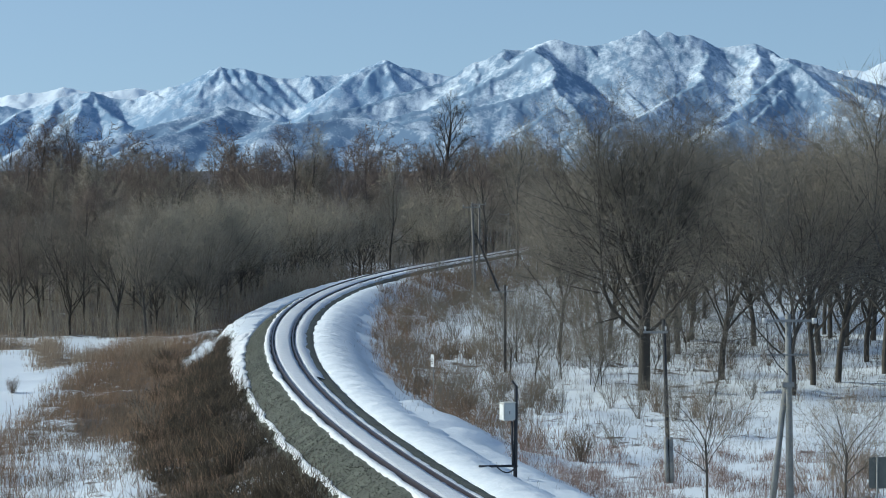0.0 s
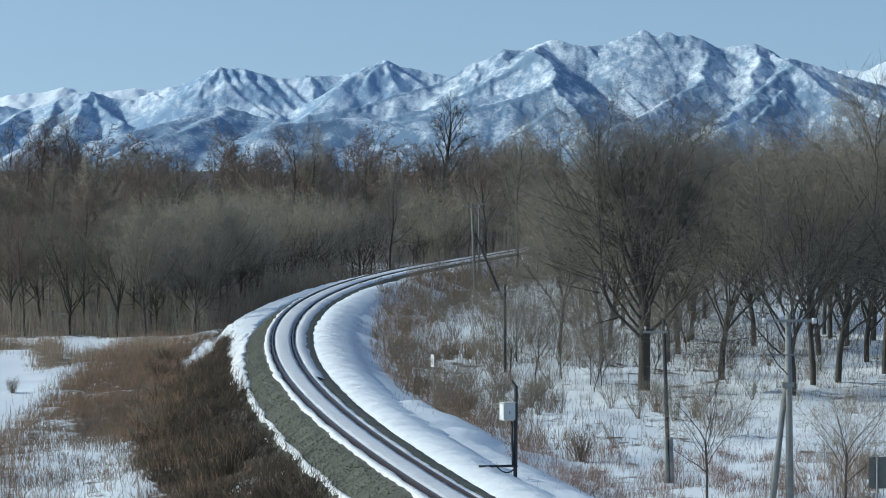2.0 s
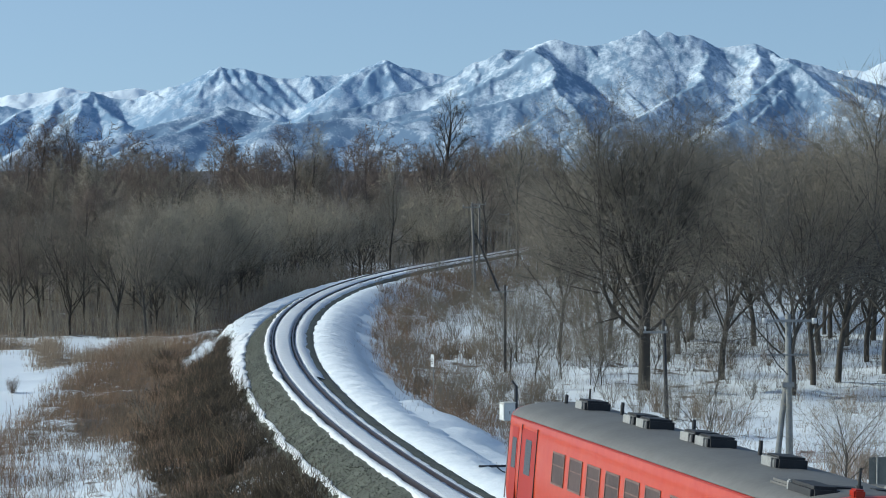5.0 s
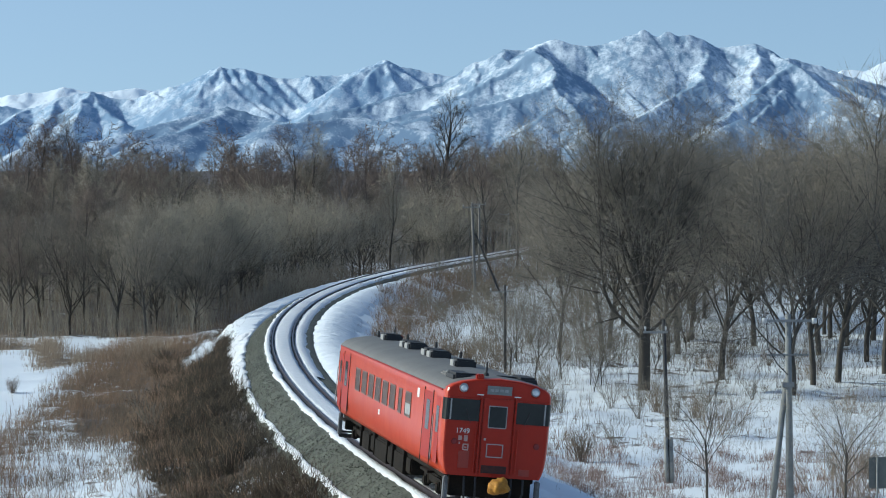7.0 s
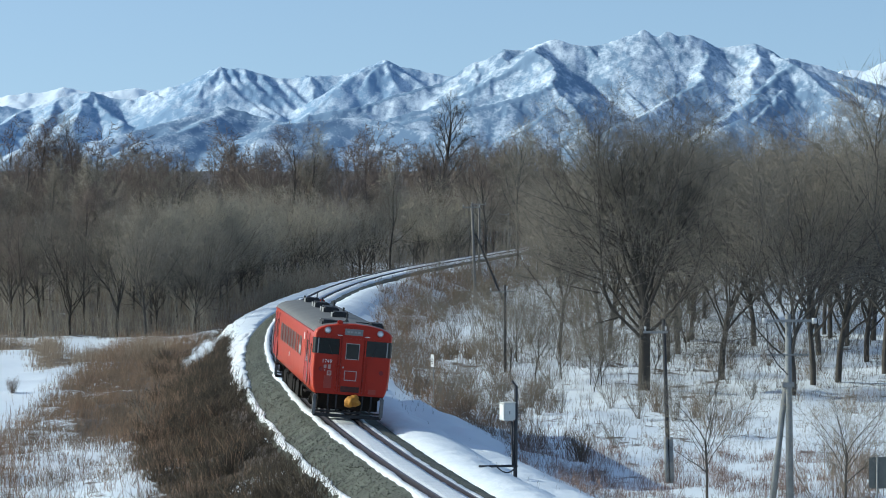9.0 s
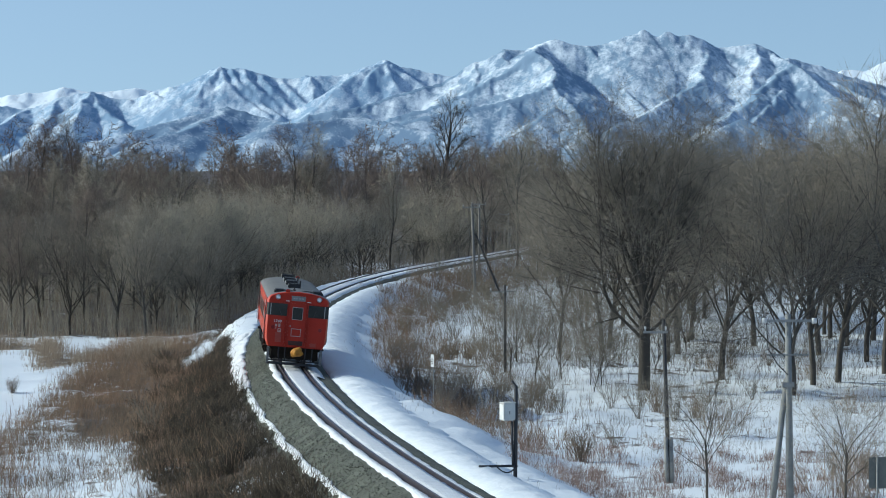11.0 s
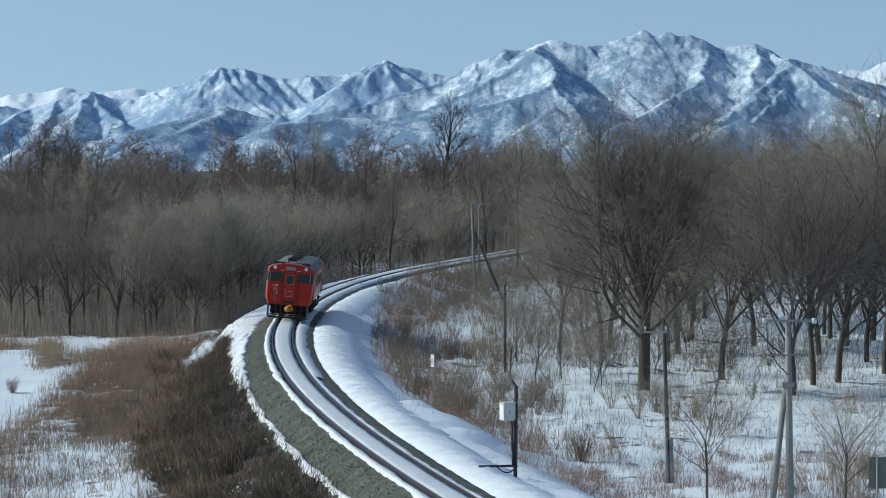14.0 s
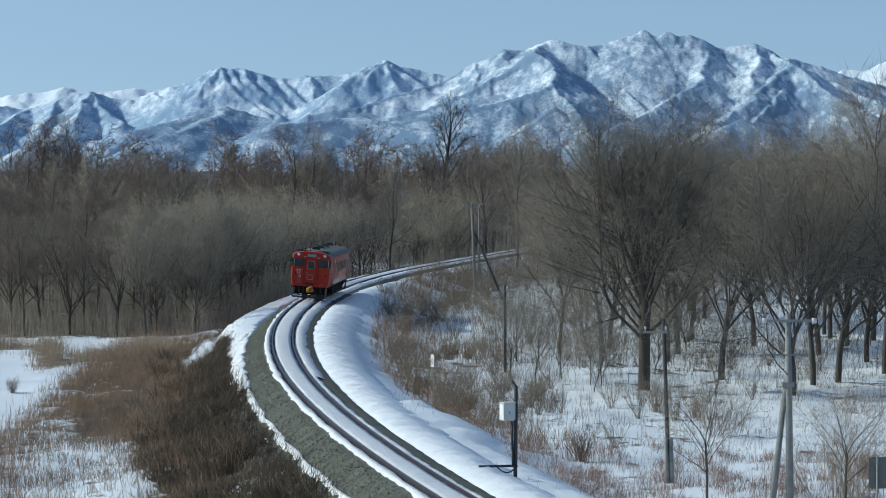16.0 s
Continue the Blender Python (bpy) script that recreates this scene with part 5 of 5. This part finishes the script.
# ---- shrubs that stand singly ----
def shrub(seed, stems, tall, wide, twigs, material, foot=0.09, fine=1.0):
    """Stems fanning from one foot, each with side twigs."""
    r = random.Random(seed)
    root = new("shrub")
    thick, thin = [], []
    for i in range(stems):
        a, lean = r.uniform(0, 6.28), r.random() ** 0.7 * wide
        p = Vector((r.gauss(0, foot), r.gauss(0, foot), -0.1))
        w = Vector((math.cos(a) * lean, math.sin(a) * lean, 1)).normalized()
        h = tall * r.uniform(0.55, 1.05)
        q = p + w * h * 0.55
        top = q + (w + Vector((r.gauss(0, 0.12), r.gauss(0, 0.12), 0.25))).normalized() * h * 0.5
        thick.append((*p, *q, 0.013 * fine, 0.009 * fine))
        thin.append((*q, *top, 0.009 * fine, 0))
        for k in range(twigs):
            b = p.lerp(q, r.uniform(0.3, 1)) if k % 2 else q.lerp(top, r.uniform(0, 0.7))
            e = b + tilt(w, r.uniform(0.35, 0.8), r.uniform(0, 6.28)) * h * r.uniform(0.15, 0.35)
            thin.append((*b, *e, 0.0065 * fine, 0))
    for name, rows, cone in (("stem_clump", thick, False), ("twig_clump", thin, True)):
        ob = new(name, mesh_of(name, *joined([tubes(rows, 3, cone)]), material))
        ob.parent = root
    return root


KINDS["shrub_a"] = shrub(1, 50, 1.7, 0.85, 11, DRY_WEED, 0.16, 0.85)
KINDS["shrub_b"] = shrub(2, 26, 2.1, 0.9, 12, DRY_WEED)
KINDS["broad"] = shrub(5, 46, 2.2, 0.9, 13, PALE_WEED, 0.55, 0.8)
KINDS["mound"] = shrub(4, 50, 0.95, 1.5, 7, DARK_WEED)
KINDS["shrub_c"] = shrub(3, 16, 2.9, 0.7, 16, DARK_TWIGS)
put("shrub_a", *planted(1025, 818), 1.05, 0, "dry brown rounded bush standing in snow")
put("sapling", *planted(1252, 884), 1.0, 30, "thin leafless sapling with spreading twigs in snow")
put("sapling", *planted(1498, 905), 0.95, 200, "thin leafless sapling with spreading twigs in snow")
put("sapling", *planted(1045, 680), 0.7, 120, "thin leafless sapling beside the great tree")
put("sapling", *planted(915, 640), 0.95, 300, "thin leafless sapling beside the wires")
for kind, px, py, size in (("shrub_c", 1130, 742, 0.8), ("shrub_c", 1195, 745, 0.85), ("shrub_a", 1165, 730, 1.0), ("shrub_a", 1235, 742, 0.9), ("shrub_c", 1475, 842, 0.75), ("shrub_a", 1540, 850, 0.8),
                           ("shrub_b", 700, 640, 0.9), ("shrub_b", 735, 700, 0.85), ("shrub_b", 790, 706, 0.8), ("shrub_b", 720, 600, 1.0), ("shrub_b", 690, 560, 1.0), ("shrub_b", 760, 650, 1.05), ("shrub_b", 830, 690, 0.85),
                           ("shrub_c", 805, 600, 1.1), ("shrub_c", 860, 560, 1.1), ("shrub_c", 745, 560, 1.0), ("shrub_b", 680, 525, 1.0), ("shrub_b", 740, 520, 1.1), ("shrub_b", 900, 690, 0.85), ("shrub_a", 950, 710, 0.9),
                           ("shrub_c", 975, 690, 0.9), ("shrub_b", 880, 640, 1.0), ("shrub_c", 845, 640, 1.0), ("shrub_b", 800, 540, 1.2), ("shrub_c", 780, 515, 1.2), ("shrub_b", 640, 520, 0.55), ("shrub_b", 665, 600, 0.5)):
    put(kind, *planted(px, py), size, rnd.uniform(0, 360), "leafless brown shrub growing through the snow", "shrubs of the bank")
for i in range(46):
    s, d = rnd.uniform(-95, 95), rnd.uniform(6.2, 12.5)
    if s < -72 and d < 8.5:
        continue
    if abs(on_line(s, d)[0] + 0.4) < 1.6 and on_line(s, d)[1] < 122:
        continue
    put(rnd.choice(("shrub_b", "shrub_c", "shrub_c", "shrub_a")), *on_line(s, d), rnd.uniform(0.6, 1.05), rnd.uniform(0, 360), "leafless brown shrub growing through the snow", "shrubs of the bank")
for i in range(46):
    s, d = rnd.uniform(-62, 60), rnd.uniform(11, 34)
    put(rnd.choice(("shrub_b", "shrub_c", "shrub_c", "broad")), *on_line(s, d), rnd.uniform(0.45, 0.85), rnd.uniform(0, 360), "leafless shrub among the trees of the open wood", "shrubs of the wood")
for i in range(64):
    s, d = rnd.uniform(-112, -18), -3.8 - 3.6 * rnd.random()
    if clear_patch(*on_line(s, d)) > 0.2 or (s > -62 and d > -4.4):
        continue
    put("mound", *on_line(s, d), rnd.uniform(0.6, 1.35), rnd.uniform(0, 360), "low tangled mound of dark dry brush", "brush mounds of the embankment")
put("broad", *planted(1280, 772), 1.0, 10, "wide many-stemmed leafless bush in snow")
put("broad", *planted(1492, 892), 1.35, 90, "wide many-stemmed leafless bush in snow")
put("shrub_a", *planted(20, 700), 0.55, 20, "low brown tuft of dry weeds in the snowfield")
put("shrub_c", *planted(268, 770), 0.8, 50, "pale leafless shrub amid brown weeds")

for root in list(KINDS.values()):
    for o in (*root.children_recursive, root):
        bpy.data.objects.remove(o)


# ---- weeds and litter, beyond counting ----
def weeds(name, count, x0, x1, y0, y1, chance, tall, thick, material, label, seed, lean=0.22, clump=2.2, cut=0.0, side=1):
    """Thin dry stalks over a stretch of plan; chance(d, x, y) gives their share, and clumps gather them."""
    r = np.random.RandomState(seed)
    y = r.uniform(y0, y1, count * 28)
    x = r.uniform(x0, x1, count * 28)
    x, y = x[np.abs(x) < y * 0.162 + 2], y[np.abs(x) < y * 0.162 + 2]
    s, d = to_line(x, y)
    share = chance(d, x, y) * np.clip(0.5 + waves(x, y, seed, clump) * 0.7 - cut, 0, 1)
    keep = np.nonzero(r.rand(len(x)) < share)[0][:count]
    x, y, d = x[keep], y[keep], d[keep]
    n = len(x)
    z = ground_z(x, y) - 0.05
    h = r.uniform(tall[0], tall[1], n) * (0.7 + 0.55 * np.clip(waves(x, y, seed + 1, 3.5), -1, 1))
    a = r.uniform(0, 2 * math.pi, n)
    k = np.abs(r.normal(0, lean, n)) * h
    tipx, tipy = x + np.cos(a) * k + 0.05 * h, y + np.sin(a) * k
    rows = np.stack([x, y, z, tipx, tipy, z + h, np.full(n, thick), np.zeros(n)], 1)
    # side shoots on each stalk
    rows = [rows]
    for _ in range(side):
        rows.append(side_shoots(r, n, x, y, z, tipx, tipy, h, thick))
    ob = new(name, mesh_of(name, *joined([tubes(np.concatenate(rows), 3, True)]), material))
    return tagged(ob, label, "weeds", kind="stuff")


def side_shoots(r, n, x, y, z, tipx, tipy, h, thick):
    t = r.uniform(0.25, 0.8, n)
    bx, by, bz = x + (tipx - x) * t, y + (tipy - y) * t, z + h * t
    b = r.uniform(0, 2 * math.pi, n)
    m = h * r.uniform(0.2, 0.4, n)
    return np.stack([bx, by, bz, bx + np.cos(b) * m * 0.6, by + np.sin(b) * m * 0.6, bz + m, np.full(n, thick * 0.7), np.zeros(n)], 1)


def belt(d, x, y):
    return np.exp(-(((d + 4.8) / 2.3) ** 2)) * (d < -2.2) * np.clip((196 - y) / 10, 0, 1)


weeds("dark_brush", 25000, -40, 2, 74, 205, lambda d, x, y: belt(d, x, y) * (d < np.interp(y, [130, 150, 185], [-2.2, -2.9, -3.5])) * np.clip((d + np.interp(y, [120, 140], [8.3, 6.9])) / 2.5, 0, 1) * (1 - np.clip(clear_patch(x, y) * 1.3, 0, 1)), (0.25, 0.95), 0.016, DARK_WEED, "dense dark brown dry brush on the embankment foot", 201, 0.85, 1.3, -0.15)
weeds("brown_brush", 15000, -40, 2, 74, 205, lambda d, x, y: np.exp(-(((d + 7.0) / 2.8) ** 2)) * (d < -3.6) * np.clip((197 - y) / 8, 0, 1) * np.clip((d + np.interp(y, [110, 135], [8.0, 13.0])) / 2, 0.12, 1) * (1 - np.clip(clear_patch(x, y) * 1.3, 0, 1)), (0.3, 1.1), 0.010, RUSSET_WEED, "dense brown dry weeds beside the embankment", 202, 0.5, 1.6)
weeds("russet_weeds", 9500, -45, 0, 90, 200, lambda d, x, y: np.exp(-(((d + np.interp(y, [110, 125, 145, 180], [12.8, 12.0, 10.8, 10.6])) / 1.15) ** 2)), (0.4, 1.1), 0.011, RUSSET_WEED, "russet dry weeds edging the snowfield", 203, 0.25)
weeds("meadow_weeds", 3500, -40, -4, 80, 178, lambda d, x, y: (d < -7) * (d > -np.interp(y, [110, 145], [12.5, 11.0])) * 0.5, (0.2, 0.6), 0.008, PALE_WEED, "sparse pale weeds poking through the snow", 204, 0.2, 3.0, 0.35)
weeds("meadow_brush", 6000, -30, -6, 114, 180, lambda d, x, y: (d < -7.5) * np.clip((d + np.interp(y, [114, 128, 180], [10.0, 12.8, 13.5])) / 1.5, 0, 1) * (1 - np.clip(clear_patch(x, y) * 1.3, 0, 1)), (0.2, 0.75), 0.011, DRY_WEED, "grey-brown dry brush between embankment and snowfield", 218, 0.7, 2.0, -0.1, side=2)
weeds("edge_reeds", 7000, -45, -10, 166, 204, lambda d, x, y: (d < -7) * np.exp(-(((y - reed_line(x)) / 6) ** 2)), (0.4, 1.2), 0.012, PALE_WEED, "pale brown reeds along the forest edge", 205, 0.2)
weeds("forest_undergrowth", 9000, -60, 10, 198, 345, lambda d, x, y: (d < -5.8) * np.where(x < -16, 0.22, 0.8), (0.8, 2.4), 0.014, DRY_WEED, "brown leafless undergrowth under the trees", 206, 0.25)
weeds("forest_thicket", 4500, -60, 14, 199, 300, lambda d, x, y: (d < -6.8) * np.where(x < -16, 0.22, 0.85), (1.2, 3.6), 0.016, TWIGS, "dense leafless undergrowth of saplings in the forest", 212, 0.3, 5.0, -0.1, side=4)
weeds("far_thicket", 3600, -14, 44, 330, 470, lambda d, x, y: (np.abs(d) > 6.5) * 0.8, (1.5, 4.5), 0.024, DARK_TWIGS, "leafless saplings along the far track", 213, 0.3, 6.0, -0.1, side=4)
weeds("wood_thicket", 3200, 2, 50, 165, 330, lambda d, x, y: (d > 9) * 0.6 * np.where(d < 26, 1.0, 0.45), (1.0, 3.2), 0.015, DARK_TWIGS, "leafless saplings among the trees of the open wood", 214, 0.3, 6.0, 0.1, side=4)
weeds("bank_brush", 7500, -12, 24, 84, 330, lambda d, x, y: np.exp(-(((d - 8.2) / 3.0) ** 2)) * (d > brush_line(y) + 0.3) * np.clip((y - 109) / 18, 0, 1), (0.5, 1.5), 0.010, DRY_WEED, "brown leafless brush along the snowy bank", 207, 0.45, 2.5, 0.1, side=2)
weeds("bank_thicket", 5000, -12, 24, 112, 300, lambda d, x, y: np.exp(-(((d - brush_line(y) - 2.0) / 1.9) ** 2)) * (d > brush_line(y) + 0.25), (0.45, 1.5), 0.012, RUSSET_WEED, "tangled russet leafless brush on the foot of the bank", 216, 0.7, 1.8, 0.32, side=4)
weeds("far_bank_brush", 6000, -12, 40, 240, 400, lambda d, x, y: (d > brush_line(y)) * (d < 9) * np.clip((y - 240) / 40, 0.2, 1), (0.5, 1.9), 0.018, DRY_WEED, "brown brush beside the far curve", 217, 0.5, 3.0, 0.0, side=3)
weeds("field_weeds", 10000, 0, 32, 84, 200, lambda d, x, y: (d > brush_line(y)) * 0.7, (0.15, 0.7), 0.009, DRY_WEED, "dry brown stalks standing through the snow of the field", 208, 0.35, 1.7, 0.3, side=2)
weeds("field_brush", 5000, 0, 60, 150, 330, lambda d, x, y: (d > 8) * 0.5, (0.5, 1.7), 0.012, DARK_WEED, "leafless brush under the open wood", 209, 0.55, 3.0, 0.35, side=3)
weeds("near_field_weeds", 11000, 2, 20, 82, 116, lambda d, x, y: np.interp(d, [5.5, 8.0], [0.0, 0.7]), (0.2, 0.8), 0.0085, PINK_WEED, "pale pinkish dry weeds in the near snow field", 211, 0.4, 1.5, 0.25, side=2)
weeds("corner_weeds", 5200, -22, -6, 84, 128, lambda d, x, y: (d < -7.2) * 0.7, (0.15, 0.65), 0.0085, DRY_WEED, "grey-brown dry weeds in the snow beside the embankment", 215, 0.7, 2.2, 0.15, side=3)
weeds("slope_stalks", 500, -12, 12, 80, 200, lambda d, x, y: (d > 2.8) * (d < 5.6) * 0.3, (0.2, 0.5), 0.007, DARK_WEED, "a few dark stalks on the snow slope", 210, 0.3, 3.0, 0.3)


# ---- loose ballast stones ----
def stones(count, seed):
    r = np.random.RandomState(seed)
    s = r.uniform(-125, 0, count)
    d = np.where(r.rand(count) < 0.82, r.uniform(-2.1, -1.1, count), r.uniform(1.1, 1.55, count))
    lev = np.interp(d, [-2.3, -2.0, -1.4, -1.0, 0.95, 1.35, 1.75], [-1.02, -0.8, -0.36, -0.2, -0.16, -0.2, -0.4])
    z = lev - math.tan(CANT) * (d - 0.565) + 0.004
    q = s / RAD
    c = np.stack([CX - (RAD - d) * np.cos(q), CY + (RAD - d) * np.sin(q), z], 1)
    size = r.uniform(0.02, 0.042, count)
    unit = np.array([(1, 0, 0), (-1, 0, 0), (0, 1, 0), (0, -1, 0), (0, 0, 1), (0, 0, -1)], float)
    co = c[:, None] + unit[None] * size[:, None, None] * r.uniform(0.6, 1.3, (count, 6, 1)) + r.normal(0, 0.006, (count, 6, 3))
    tri = np.array([(0, 2, 4), (2, 1, 4), (1, 3, 4), (3, 0, 4), (2, 0, 5), (1, 2, 5), (3, 1, 5), (0, 3, 5)])
    f = (tri[None] + (np.arange(count) * 6)[:, None, None]).reshape(-1, 3)
    return tagged(new("ballast_stones", mesh_of("ballast_stones", co.reshape(-1, 3), f, STONE)), "loose grey crushed stones on the ballast slope", "ballast", kind="stuff")


stones(9500, 9)


# ---- what moves ----
def railcar_s(t):
    """Arc length of the railcar's near end: it draws away, gaining a little speed."""
    u = t - 7.0
    return -122.0 + 14.45 * u + 0.065 * u * u


def railcar_pose(t):
    s = railcar_s(t)
    xa, ya = on_line(s + 3.2)
    xb, yb = on_line(s + 17.6)
    w = Vector((xa - xb, ya - yb, 0)).normalized()
    side = Vector((0, 0, 1)).cross(w)
    up = (Vector((0, 0, 1)) * math.cos(CANT) + side * math.sin(CANT))
    across = up.cross(w)
    m = Matrix((w, across, up)).transposed().to_4x4()
    m.translation = Vector(((xa + xb) / 2, (ya + yb) / 2, math.tan(CANT) * 0.565))
    return m


def motions():
    walk(railcar, [(i * 0.5, railcar_pose(i * 0.5)) for i in range(33)])
    # wheels of 0.43 m radius roll away from the bridge
    for wheelset, x in WHEELSETS:
        rows = []
        for i in range(481):
            t = i / 30
            rows.append((t, pose(x, 0, 0.432, 0, -math.degrees((railcar_s(t) - railcar_s(0)) / 0.43), 0)))
        walk(wheelset, rows)


motions()
